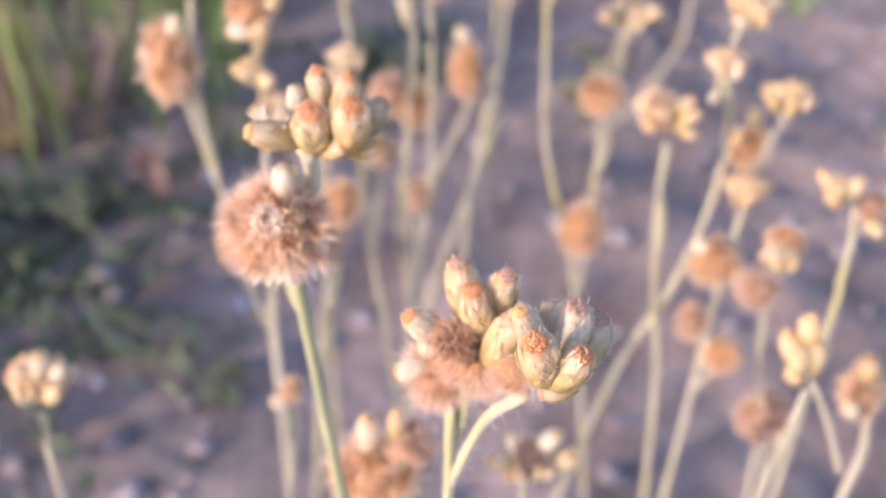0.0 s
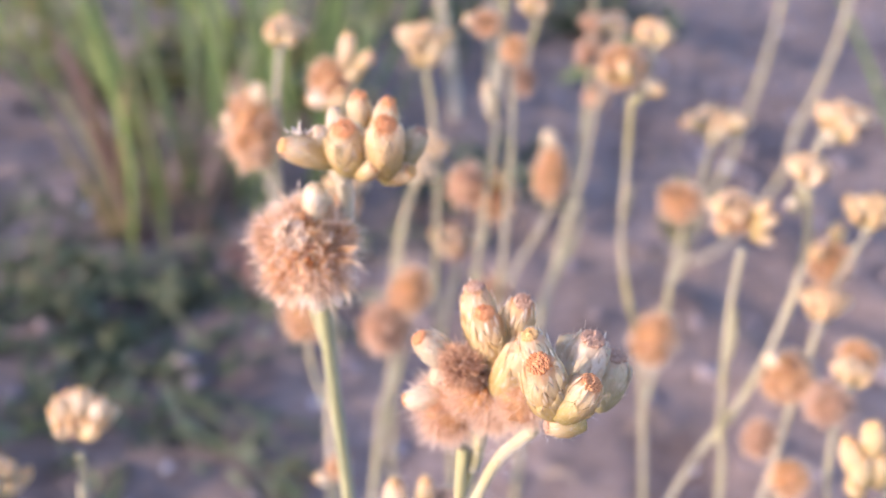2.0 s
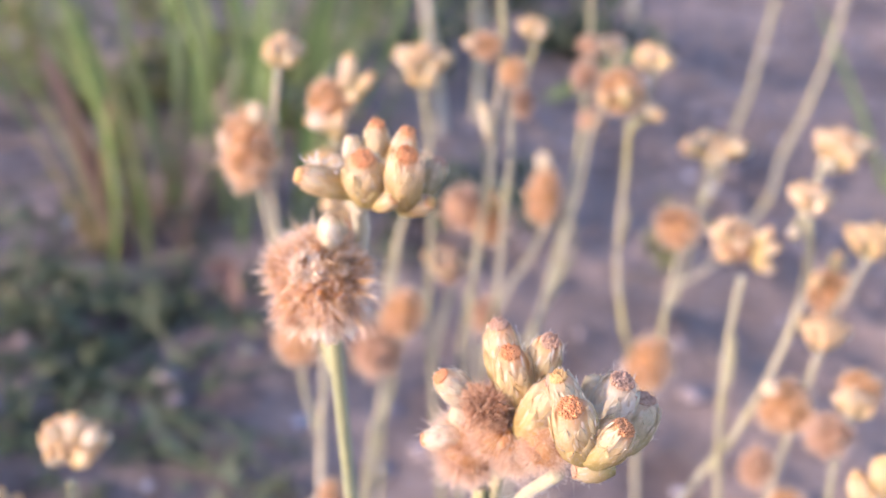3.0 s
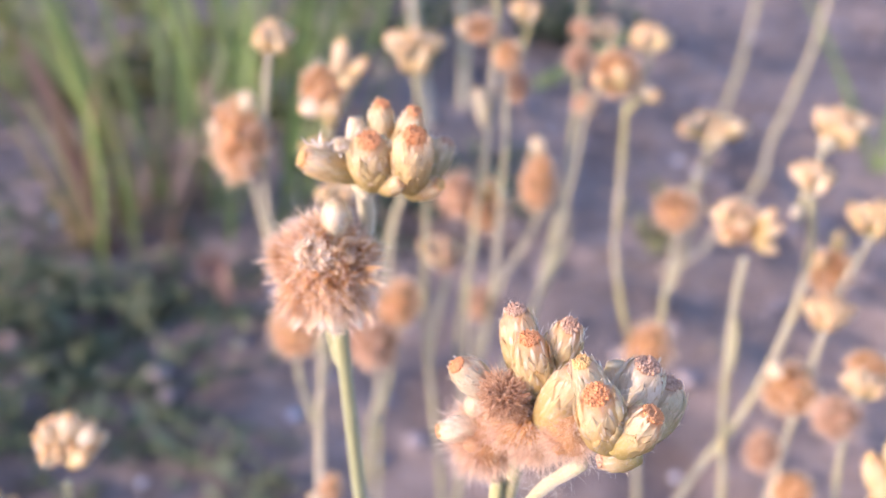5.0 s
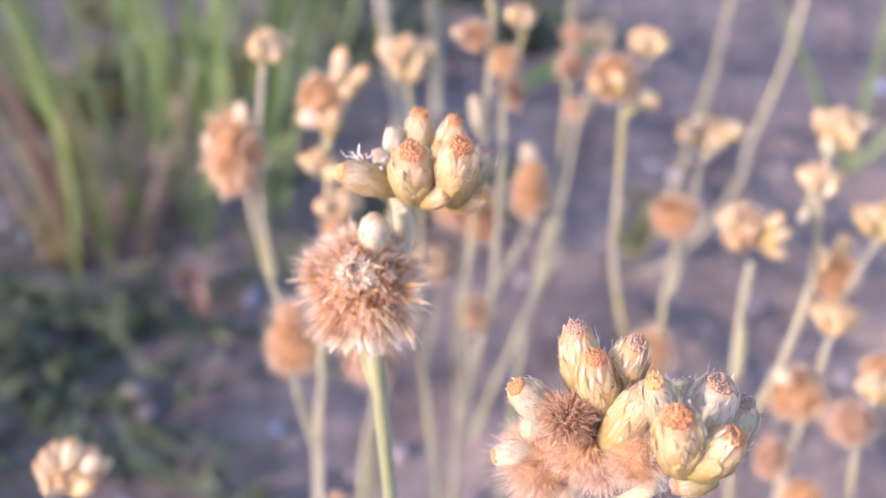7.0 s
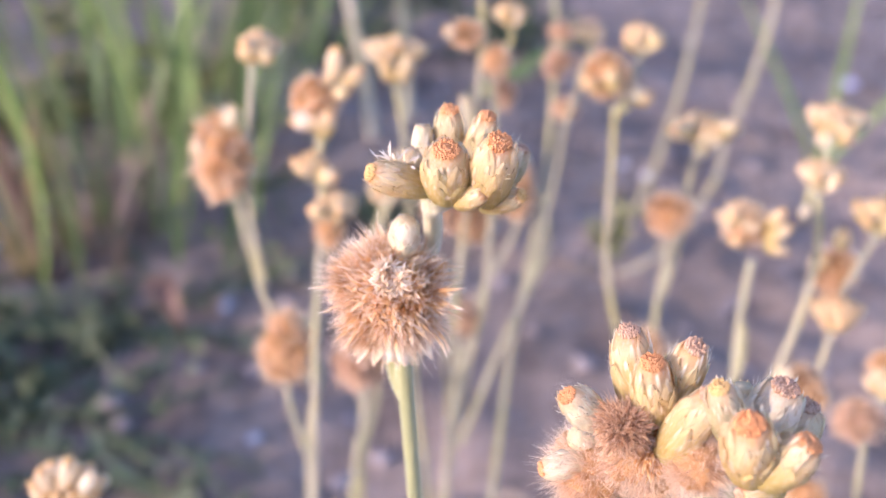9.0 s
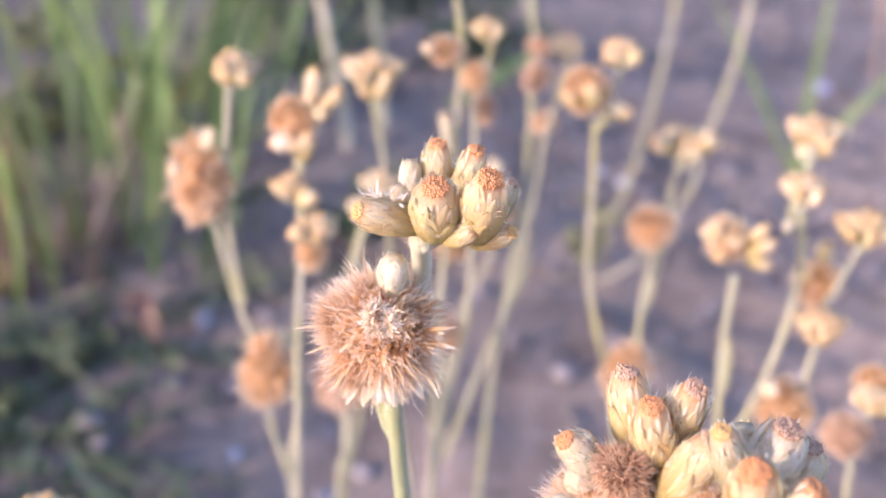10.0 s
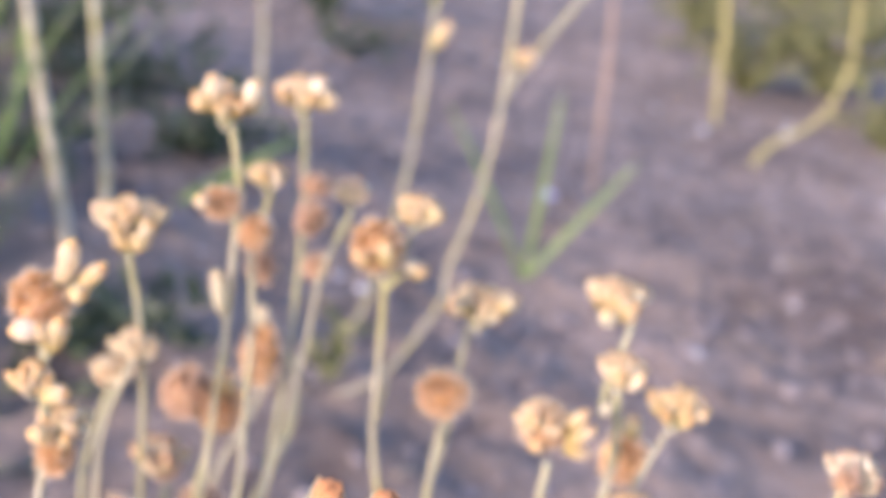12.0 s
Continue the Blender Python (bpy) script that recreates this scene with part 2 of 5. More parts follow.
# ---- mesh building ----
class Geo:
    """Gathers faces with a lengthwise coordinate, and turns them into one mesh."""

    def __init__(self):
        self.verts, self.faces, self.uvs, self.slots = [], [], [], []

    def grid(self, rows, slot=0, closed=False):
        """Rows of (point, u, v), joined into quads."""
        start, n = len(self.verts), len(rows[0])
        for row in rows:
            for p, u, v in row:
                self.verts.append(p)
                self.uvs.append((u, v))
        for i in range(len(rows) - 1):
            for j in range(n if closed else n - 1):
                k = (j + 1) % n
                self.faces.append((start + i * n + j, start + i * n + k, start + (i + 1) * n + k, start + (i + 1) * n + j))
                self.slots.append(slot)

    def tube(self, points, radii, sides=8, slot=0, cap=True):
        points = [Vector(p) for p in points]
        side, rows = None, []
        for i, p in enumerate(points):
            way = (points[min(i + 1, len(points) - 1)] - points[max(i - 1, 0)]).normalized()
            if side is None:
                side = way.orthogonal().normalized()
            side = (side - way * side.dot(way)).normalized()
            other = way.cross(side)
            r = radii[i] if isinstance(radii, (list, tuple)) else radii
            rows.append([(p + (side * math.cos(a) + other * math.sin(a)) * r, j / sides, i / (len(points) - 1))
                         for j, a in enumerate(2 * math.pi * k / sides for k in range(sides))])
        if cap:
            rows.insert(0, [(points[0], u, v) for _, u, v in rows[0]])
            rows.append([(points[-1], u, v) for _, u, v in rows[-1]])
        self.grid(rows, slot, True)

    def blade(self, base, way, length, width, bend, steps=3, fold=0.0, slot=0, shape=0.6, tip=0.06, wave=0.0):
        """A tapering strip from base along way, bent towards the vector bend, folded along its middle."""
        base, way, bend = Vector(base), Vector(way).normalized(), Vector(bend)
        across = way.cross(bend if bend.length > 1e-6 and way.cross(bend).length > 1e-6 else way.orthogonal()).normalized()
        rows = []
        for i in range(steps + 1):
            v = i / steps
            p = base + way * length * v + bend * length * v * v + across * length * wave * math.sin(v * 5.5)
            w = width * 0.5 * (math.sin(math.pi * min(1, 0.18 + 0.82 * v)) ** shape if v < 1 else tip)
            lift = across.cross(way) * fold * w
            if fold:
                rows.append([(p - across * w + lift, 0, v), (p, 0.5, v), (p + across * w + lift, 1, v)])
            else:
                rows.append([(p - across * w, 0, v), (p + across * w, 1, v)])
        self.grid(rows, slot)

    def mesh(self, name, materials, smooth=True):
        me = bpy.data.meshes.new(name)
        me.from_pydata([tuple(v) for v in self.verts], [], self.faces)
        uv = me.uv_layers.new(name="UVMap")
        loops = np.empty(len(me.loops), dtype=np.int32)
        me.loops.foreach_get("vertex_index", loops)
        uv.data.foreach_set("uv", np.array(self.uvs, dtype=np.float32)[loops].ravel())
        for m in materials:
            me.materials.append(m)
        me.polygons.foreach_set("material_index", self.slots)
        me.polygons.foreach_set("use_smooth", [smooth] * len(me.polygons))
        me.update()
        return me


def part(name, mesh, parent=None, place=None, label=""):
    ob = new(name, mesh)
    if parent:
        ob.parent = parent
    if place is not None:
        ob.matrix_basis = place
    return tagged(ob, label)


def thing(name, place, label, category, group="", kind=""):
    return tagged(part(name, None, None, pose(*place)), label, category, group, kind)


def curve(points, per=6):
    """A smooth line through the points."""
    pts = [Vector(p) for p in points]
    pts = [pts[0] * 2 - pts[1], *pts, pts[-1] * 2 - pts[-2]]
    out = []
    for i in range(1, len(pts) - 2):
        a, b, c, d = pts[i - 1:i + 3]
        for k in range(per):
            t = k / per
            out.append(0.5 * (2 * b + (c - a) * t + (2 * a - 5 * b + 4 * c - d) * t * t + (3 * b - a - 3 * c + d) * t ** 3))
    return [*out, pts[-2]]


def ball(rand):
    z = rand.uniform(-1, 1)
    a = rand.uniform(0, 2 * math.pi)
    r = math.sqrt(1 - z * z)
    return Vector((r * math.cos(a), r * math.sin(a), z))


# ---- flower pieces, each one unit long or one unit in radius ----
def belly(z):
    return 0.5 * max(0.05, math.sin(math.pi * (0.13 + 0.73 * z))) ** 0.56


def lathe(g, radius, steps, sides, ridge=0.0, seed=0):
    rand = random.Random(seed)
    lumps = [rand.uniform(-1, 1) for _ in range(sides)]
    rows = [[(Vector((0, 0, -0.02)), 0, 0)] * sides]
    for i in range(steps + 1):
        z = i / steps
        row = []
        for j in range(sides):
            a, r = 2 * math.pi * j / sides, radius(z) * (1 + ridge * (lumps[j] * 0.5 + math.sin(j * 2.1 + z * 7 + seed) * 0.6))
            row.append((Vector((r * math.cos(a), r * math.sin(a), z * 0.95)), j / sides, z))
        rows.append(row)
    rows.append([(Vector((0, 0, 0.94)), 0, 1)] * sides)
    g.grid(rows, 0, True)


def bud_mesh(name, skin, seed, ridge):
    """A rounded bud, wrapped in papery scales that show as low ridges."""
    g = Geo()
    lathe(g, lambda z: belly(z) * 0.96, 10, 16, ridge, seed)
    return g.mesh(name, [skin])


def flake_mesh(skin, seed):
    """Thin loose flakes of the papery skin that stand off a bud."""
    rand, g = random.Random(seed + 90), Geo()
    for i in range(30):
        a, z = i * 2.39996 + rand.uniform(-0.3, 0.3), rand.uniform(0.30, 0.84)
        out = Vector((math.cos(a), math.sin(a), 0))
        slope = (belly(z + 0.08) - belly(z)) / 0.08
        g.blade(out * belly(z) * 1.01 + Vector((0, 0, z * 0.97)), out * (slope + rand.uniform(0.02, 0.26)) + Vector((-out.y, out.x, 0)) * rand.uniform(-0.2, 0.2) + Vector((0, 0, 1)),
                rand.uniform(0.14, 0.27), rand.uniform(0.04, 0.11), out * rand.uniform(-0.3, 0.15), 4, 0.3, 1, 0.5, 0.3)
    for i in range(70):
        a, z = rand.uniform(0, 6.283), rand.uniform(0.05, 0.85)
        out = Vector((math.cos(a), math.sin(a), 0))
        g.blade(out * belly(z) * 0.98 + Vector((0, 0, z * 0.97)), out * rand.uniform(0.1, 0.8) + Vector((-out.y, out.x, 0)) * rand.uniform(-0.6, 0.6) + Vector((0, 0, 0.8)),
                rand.uniform(0.10, 0.24), 0.010, ball(rand) * 0.4, 4, 0.0, 1)
    return g.mesh("paper_fringe", [skin, BRACT_WHITE])


BRACT_ROWS = ((7, 0.00, 0.56), (8, 0.12, 0.76), (7, 0.32, 0.86))


def bract_mesh(skin, row, seed):
    """One papery scale, lying on the bud's side towards +x; row 0 is the outermost and lowest."""
    rand, g = random.Random(seed * 7 + row), Geo()
    count, low, high = BRACT_ROWS[row]
    top, half, flare = high + rand.uniform(-0.09, 0.09), math.pi / count * rand.uniform(1.0, 1.4), rand.uniform(-0.01, 0.055)
    rows, shift, skew = [], Vector((seed * 3.1, row * 1.7, 0)), rand.uniform(-0.12, 0.12)
    for i in range(10):
        v = i / 9
        w = half * (1 - v ** 3.2) ** 0.5 + 0.04
        line = []
        for c in range(9):
            u = c / 8 * 2 - 1
            ragged = 0.13 * v ** 3 * noise.noise(Vector((u * 7, 0, 0)) + shift) + 0.05 * v ** 2 * noise.noise(Vector((u * 19, 3, 0)) + shift)
            z = low + (top - low) * v + ragged
            crease = 0.040 * noise.noise(Vector((u * 4.5, v * 1.3, 0)) + shift) + 0.024 * noise.noise(Vector((u * 11, v * 3, 2)) + shift)
            r = belly(min(z, 1)) * (0.99 + 0.014 * (2 - row)) + flare * v ** 3 - 0.014 * u * u + crease * (0.3 + 0.7 * v)
            a = u * w + skew * v * v
            r *= 1 + 0.07 * noise.noise(Vector((u * w * 1.6, z * 2.6, row)) + shift)
            line.append((Vector((r * math.cos(a), r * math.sin(a), z)), c / 8, z))
        rows.append(line)
    g.grid(rows)
    return g.mesh("bract", [skin])


def crown_mesh(name, colour, seed):
    """A bumpy cap of florets for the buds further off."""
    rand, g, rows = random.Random(seed), Geo(), []
    for i in range(6):
        t = i / 5 * 1.5
        rows.append([(Vector((0.27 * math.sin(t) * math.cos(a), 0.27 * math.sin(t) * math.sin(a), 0.88 + 0.18 * math.cos(t))) * (1 + 0.05 * rand.uniform(-1, 1)), j / 11, 1 - i / 5)
                     for j, a in enumerate(2 * math.pi * k / 11 for k in range(11))])
    g.grid(rows, 0, True)
    return g.mesh(name, [colour])


def floret_mesh(name, colour, seed, count=90):
    """The crown of tiny florets that fills a bud's mouth."""
    rand, g = random.Random(seed), Geo()
    for i in range(count):
        r, a = 0.225 * math.sqrt((i + 0.5) / count), i * 2.39996
        foot = Vector((r * math.cos(a), r * math.sin(a), 0.945 - 0.5 * r * r))
        tall = rand.uniform(0.05, 0.10) * (1.15 - 1.2 * r)
        lean = Vector((math.cos(a), math.sin(a), 0)) * r * 0.25
        g.tube([foot, foot + lean * 0.5 + Vector((0, 0, tall * 0.7)), foot + lean + Vector((0, 0, tall))], [0.030, 0.038, 0.025], 5)
    g.grid([[(Vector((0.265 * math.sin(t) * math.cos(k * 0.524), 0.265 * math.sin(t) * math.sin(k * 0.524), 0.905 + 0.12 * math.cos(t))), k / 12, 0.6)
             for k in range(12)] for t in (0.01, 0.5, 1.0, 1.5)], 0, True)
    return g.mesh(name, [colour])


def puff_mesh(name, colour, seed, count=420, clumps=16, width=0.085, hairs=160, low=-1.0, hair=0.016):
    """Dry reflexed bracts with pale tips in many small heads, radius one, ragged and layered."""
    rand, g = random.Random(seed), Geo()
    heads = [ball(rand) for _ in range(clumps * 3)]
    heads = [h for h in heads if h.z > low][:clumps]
    for i in range(count):
        h = heads[i % len(heads)]
        way = (h * 0.75 + ball(rand)).normalized()
        foot = h * rand.uniform(0.34, 0.58) + ball(rand) * 0.10
        bend = (way - h * way.dot(h)) * rand.uniform(0.0, 0.8) + ball(rand) * 0.40 + Vector((0, 0, -0.12))
        g.blade(foot, way, rand.uniform(0.22, 0.44), width * rand.uniform(0.4, 1.5), bend, 5, rand.uniform(0.05, 0.5), 0, 0.85, 0.05, rand.uniform(-0.16, 0.16))
    for i in range(hairs):
        way = (heads[i % len(heads)] + ball(rand) * 0.8).normalized()
        g.blade(way * rand.uniform(0.50, 0.78), way + ball(rand) * 0.5, rand.uniform(0.22, 0.42), hair * rand.uniform(0.6, 1.4), ball(rand) * 0.5, 4, 0.0, 1, 0.5, 0.2)
    return g.mesh(name, [colour, CREAM])


def core_mesh(name, colour, seed):
    """The lumpy dark middle of a spent head."""
    rand, g = random.Random(seed), Geo()
    rows = []
    for i in range(7):
        t = math.pi * i / 6
        rows.append([(Vector((math.sin(t) * math.cos(a), math.sin(t) * math.sin(a), math.cos(t))) * 0.58 * (1 + 0.2 * rand.uniform(-1, 1)), j / 10, i / 6)
                     for j, a in enumerate(2 * math.pi * k / 10 for k in range(10))])
    g.grid(rows, 0, True)
    return g.mesh(name, [colour])


def fluff_mesh(name, colour, seed, count=4600, width=0.008, loose=0.55):
    """A soft ball of fine wavy seed hairs, radius one, gathered in brushes."""
    rand, g = random.Random(seed), Geo()
    brushes = [ball(rand) for _ in range(40)]
    for i in range(count):
        h = brushes[i % 40]
        way = (h + ball(rand) * loose).normalized()
        g.blade(way * rand.uniform(0.15, 0.4), way, rand.uniform(0.36, 0.60), width * rand.uniform(0.6, 1.4), ball(rand) * 0.45, 5, 0.0, 0, 0.3, 0.1, rand.uniform(-0.12, 0.12))
    return g.mesh(name, [colour])


def rosette_mesh(name, colours, seed, straps=3300, hairs=3200, reach=0.86, wide=0.62):
    """A wide-open spent head, radius one, facing +z: straps and fine hairs stream back from its middle in soft locks."""
    rand, g = random.Random(seed), Geo()
    locks = []
    for _ in range(90):
        lean, a = math.radians(rand.uniform(15, 145)), rand.uniform(0, 6.283)
        locks.append((Vector((math.sin(lean) * math.cos(a), math.sin(lean) * math.sin(a), math.cos(lean))), rand.uniform(0.70, 0.98) * reach, ball(rand) * 0.60, rand.uniform(-0.2, 0.2)))
    for i in range(straps):
        h, long, bend, wave = locks[i % len(locks)]
        way = (h + ball(rand) * 0.28).normalized()
        foot = way * rand.uniform(0.15, 0.55) + Vector((0, 0, 0.10))
        size = max(0.22, long * rand.uniform(0.7, 1.02) - foot.length)
        g.blade(foot, way, size, rand.uniform(0.03, 0.12) * wide, bend + ball(rand) * 0.45, 7, rand.uniform(-0.5, 0.6), 0, 0.5, 0.1, wave + rand.uniform(-0.08, 0.08))
    for i in range(hairs):
        h, long, bend, wave = locks[(i * 7) % len(locks)]
        way = (h + ball(rand) * 0.4).normalized()
        foot = way * rand.uniform(0.40, 0.66)
        g.blade(foot, way + ball(rand) * 0.5, max(0.15, long * rand.uniform(0.8, 1.02) - foot.length), 0.010, bend + ball(rand) * 0.9, 6, 0.0, 1, 0.3, 0.3, wave + rand.uniform(-0.15, 0.15))
    return g.mesh(name, colours)


def leaf_mesh(name, skin, seed):
    rand, g = random.Random(seed), Geo()
    for i in range(2):
        rows = []
        for k in range(7):
            v = k / 6
            w = 0.085 * math.sin(math.pi * (0.12 + 0.88 * v)) ** 0.8 + 0.01
            lift = 0.14 * v * v
            rows.append([(Vector((w * u, lift + 0.05 * abs(u) - 0.012 * i, v)), (u + 1) / 2, v) for u in (-1, -0.5, 0, 0.5, 1)])
        g.grid(rows)
    return g.mesh(name, [skin])


SKINS = {"straw": BRACT, "green": BRACT_GREEN_SHADE, "yellow": BRACT_YELLOW, "white": BRACT_WHITE}
CROWN_COLOURS = {"orange": CROWN_ORANGE, "gold": FLORET_GOLD, "brown": FLORET_BROWN}
COLOURS = {"orange": FLORET, "gold": FLORET_GOLD, "brown": FLORET_BROWN}
BUDS = {k: [bud_mesh("bud", m, s, 0.12) for s in range(3)] for k, m in SKINS.items()}
FLAKES = {k: [flake_mesh(m, s) for s in range(3)] for k, m in SKINS.items()}
BRACTS = {k: [[bract_mesh(m, row, s) for s in range(3)] for row in range(3)] for k, m in SKINS.items()}
FLORETS = {k: floret_mesh("florets", m, 1) for k, m in COLOURS.items()}
CROWNS = {k: crown_mesh("florets", m, 2) for k, m in CROWN_COLOURS.items()}
PUFFS = {"open": [rosette_mesh("seed_puff", [PUFF_OPEN, DOWN], 71)], "wilted": [rosette_mesh("seed_puff", [PUFF_WILT, PUFF_DARK], 72, 2000, 2200, 0.80, 0.42)], "tan": [puff_mesh("seed_puff", PUFF, s, 1250, 34, 0.11, 330, -1.0, 0.026) for s in (11, 12, 13)], "dark": [puff_mesh("seed_puff", PUFF_DARK, s, 950, 30, 0.11, 200, -1.0, 0.022) for s in (14, 15)],
         "veil": [fluff_mesh("seed_puff", DOWN, 54, 3200, 0.0080, 0.34)], "fluff": [fluff_mesh("seed_puff", SILK, s, 5200, 0.007, 0.42) for s in (51, 52)], "brown": [fluff_mesh("seed_puff", PUFF_DARK, 53, 1800, 0.022)], "shaggy": [puff_mesh("seed_puff", PUFF, 17, 900, 16, 0.085, 400)],
         "tuft": [puff_mesh("tuft", CREAM, 18, 420, 14, 0.12, 260)]}
CORES = {"tan": core_mesh("core", PUFF_MID, 21), "dark": core_mesh("core", PUFF_DARK, 22)}
LEAF = leaf_mesh("leaf", STEM, 41)


def standing(base, tip, width, turn=0.0):
    """The pose of a one-unit piece that reaches from base to tip, with its width."""
    base, tip = Vector(base), Vector(tip)
    q = (tip - base).to_track_quat("Z", "Y").to_matrix().to_4x4()
    long = (tip - base).length
    return Matrix.Translation(base) @ q @ Matrix.Rotation(turn, 4, "Z") @ Matrix.Diagonal((width, width, long, 1))


def bud(stalk, base, tip, width, skin="straw", crown="orange", near=False):
    """One closed flower bud of a stalk; places in the world. near: with papery scales and single florets of its own."""
    o = Vector(stalk.location)
    b = part("bud", rng.choice(BUDS[skin]), stalk, standing(Vector(base) - o, Vector(tip) - o, width, rng.uniform(0, 6)))
    tagged(part("paper_fringe", rng.choice(FLAKES[skin]), b), kind="stuff")
    if crown:
        label = {"orange": "orange-brown florets", "gold": "golden florets", "brown": "withered brown florets"}[crown]
        tagged(part("floret_crown", (FLORETS if near else CROWNS)[crown], b, None, label), kind="stuff" if near else "")
    if near:
        for row, (count, _, _) in enumerate(BRACT_ROWS):
            turn = rng.uniform(0, 6)
            for k in range(count):
                m = Matrix.Rotation(turn + 2 * math.pi * (k + rng.uniform(-0.15, 0.15)) / count, 4, "Z")
                part("bract", rng.choice(BRACTS[skin][row]), b, m @ Matrix.Scale(rng.uniform(0.97, 1.04), 4))
    return b


def puff(stalk, centre, radius, look_="tan", tall=1.0, tip=(0, 0, 1), label=""):
    o = Vector(stalk.location)
    m = Matrix.Translation(Vector(centre) - o) @ Vector(tip).to_track_quat("Z", "Y").to_matrix().to_4x4() @ Matrix.Rotation(rng.uniform(0, 6), 4, "Z")
    p = part("seed_puff" if look_ != "tuft" else "tuft", rng.choice(PUFFS[look_]), stalk, m @ Matrix.Diagonal((radius * 1.12, radius * 1.12, radius * tall * 1.12, 1)), label)
    tagged(p, kind="stuff")
    if look_ not in ("tuft", "open", "wilted", "veil"):
        part("core", CORES["dark" if look_ in ("dark", "brown") else "tan"], p)
    return p


def cluster(stalk, centre, radius, count, skin="straw", crown="orange", size=0.0042, flat=0.7, up=(0, 0, 1)):
    """A dome of buds that spring from one point under the centre."""
    rand = random.Random(int((centre[0] * 7 + centre[1] * 13 + centre[2] * 17) * 1e4))
    up = Vector(up).normalized()
    foot = Vector(centre) - up * radius * 0.8
    side = up.orthogonal().normalized()
    for i in range(count):
        share, a = (i + 0.4) / count, i * 2.39996 + rand.uniform(-0.3, 0.3)
        out = side * math.cos(a) + up.cross(side) * math.sin(a)
        tip = foot + up * radius * (0.95 + 0.75 * flat * (1 - share)) + out * radius * 1.30 * math.sqrt(share)
        tip += ball(rand) * radius * 0.10
        way = (tip - foot + up * radius * 0.5).normalized()
        long = size * rand.uniform(0.85, 1.1)
        bud(stalk, tip - way * long, tip, size * rand.uniform(0.44, 0.60), skin if rand.random() < 0.58 else "white", crown if rand.random() < 0.85 else None)
    puff(stalk, Vector(centre) + up * radius * 0.1, radius * 0.52, "tan" if crown != "brown" else "dark", max(flat, 0.6))
    g = Geo()
    o = Vector(stalk.location)
    for i in range(count):
        a = i * 2.39996
        side = up.orthogonal().normalized()
        way = (up + (side * math.cos(a) + up.cross(side) * math.sin(a)) * 0.9).normalized()
        g.tube([foot - o - up * radius * 0.3, foot - o + way * radius * 0.8], [0.0007, 0.0005], 5)
    tagged(part("pedicel_fan", g.mesh("pedicels", [STEM]), stalk), kind="stuff")


def stem(stalk, points, thick, thin_=None, name="stem", skin=None, leaves=()):
    """A woolly stem through the points (world), from the root upwards; leaves: shares of its length."""
    o = Vector(stalk.location)
    line = curve([Vector(p) - o for p in points])
    rand = random.Random(len(line) * 31 + int(abs(points[-1][0]) * 1e5))
    n = len(line) - 1
    thin_ = thin_ or thick * 0.8
    g = Geo()
    g.tube(line, [(thick + (thin_ - thick) * i / n) * 0.5 * (1 + 0.08 * rand.uniform(-1, 1)) for i in range(n + 1)], 9)
    ob = part(name, g.mesh(name, [skin or STEM]), stalk)
    for share in leaves:
        i = max(1, min(n - 1, int(share * n)))
        way = (line[i + 1] - line[i - 1]).normalized()
        out = (way + ball(rand) * 0.25).normalized()
        long = rand.uniform(0.010, 0.016)
        part("leaf", LEAF, stalk, standing(line[i], line[i] + out * long, long, rand.uniform(0, 6)), "small pale woolly leaf clasping the stem")
    return ob


def ruff(stalk, centre, radius, count, seed):
    """Pale papery bracts that hang back under a seed head."""
    rand, o = random.Random(seed), Vector(stalk.location)
    for i in range(count):
        a = 2 * math.pi * (i + rand.uniform(-0.3, 0.3)) / count
        way = Vector((math.cos(a), math.sin(a), -rand.uniform(0.75, 2.4))).normalized()
        g = Geo()
        g.blade(way * radius * 0.62, way, radius * rand.uniform(0.36, 0.58), radius * rand.uniform(0.14, 0.28), Vector((math.cos(a), math.sin(a), 0.3)) * rand.uniform(-0.3, 0.4), 5, 0.5, 0, 0.45, 0.15)
        part("bract", g.mesh("bract", [BRACT_WHITE]), stalk, Matrix.Translation(Vector(centre) - o))


def wool(stalk, points, spread, count, length, seed, broad=0.02, rise=0.0):
    """Cobwebby hairs along a line (world)."""
    o, rand, g = Vector(stalk.location), random.Random(seed), Geo()
    line = curve([Vector(p) - o for p in points], 12)
    for i in range(count):
        p, way = rand.choice(line), (ball(rand) + Vector((0, 0, rise))).normalized()
        g.blade(p + way * spread * 0.8, (way + ball(rand) * (0.8 if not rise else 0.35)), length * rand.uniform(0.5, 1.2), length * broad, ball(rand) * 0.5, 3)
    return tagged(part("wool", g.mesh("wool", [WOOL]), stalk, None, "whitish cobwebby hairs"), kind="stuff")


# ---- ground ----
def ground_height(x, y):
    p = Vector((x, y, 0.0))
    near = 1.0 / (1.0 + ((x - 0.2) ** 2 + (y - 0.8) ** 2) / 9.0)
    h = 0.012 * noise.noise(p * 2.3) + 0.0085 * noise.noise(p * 8.0 + Vector((3, 1, 0)))
    h += 0.0065 * noise.noise(p * 24.0) + 0.0034 * noise.noise(p * 63.0) + 0.0015 * noise.noise(p * 170.0)
    return near * h + 0.25 * (1 - near) * noise.noise(p * 0.12)


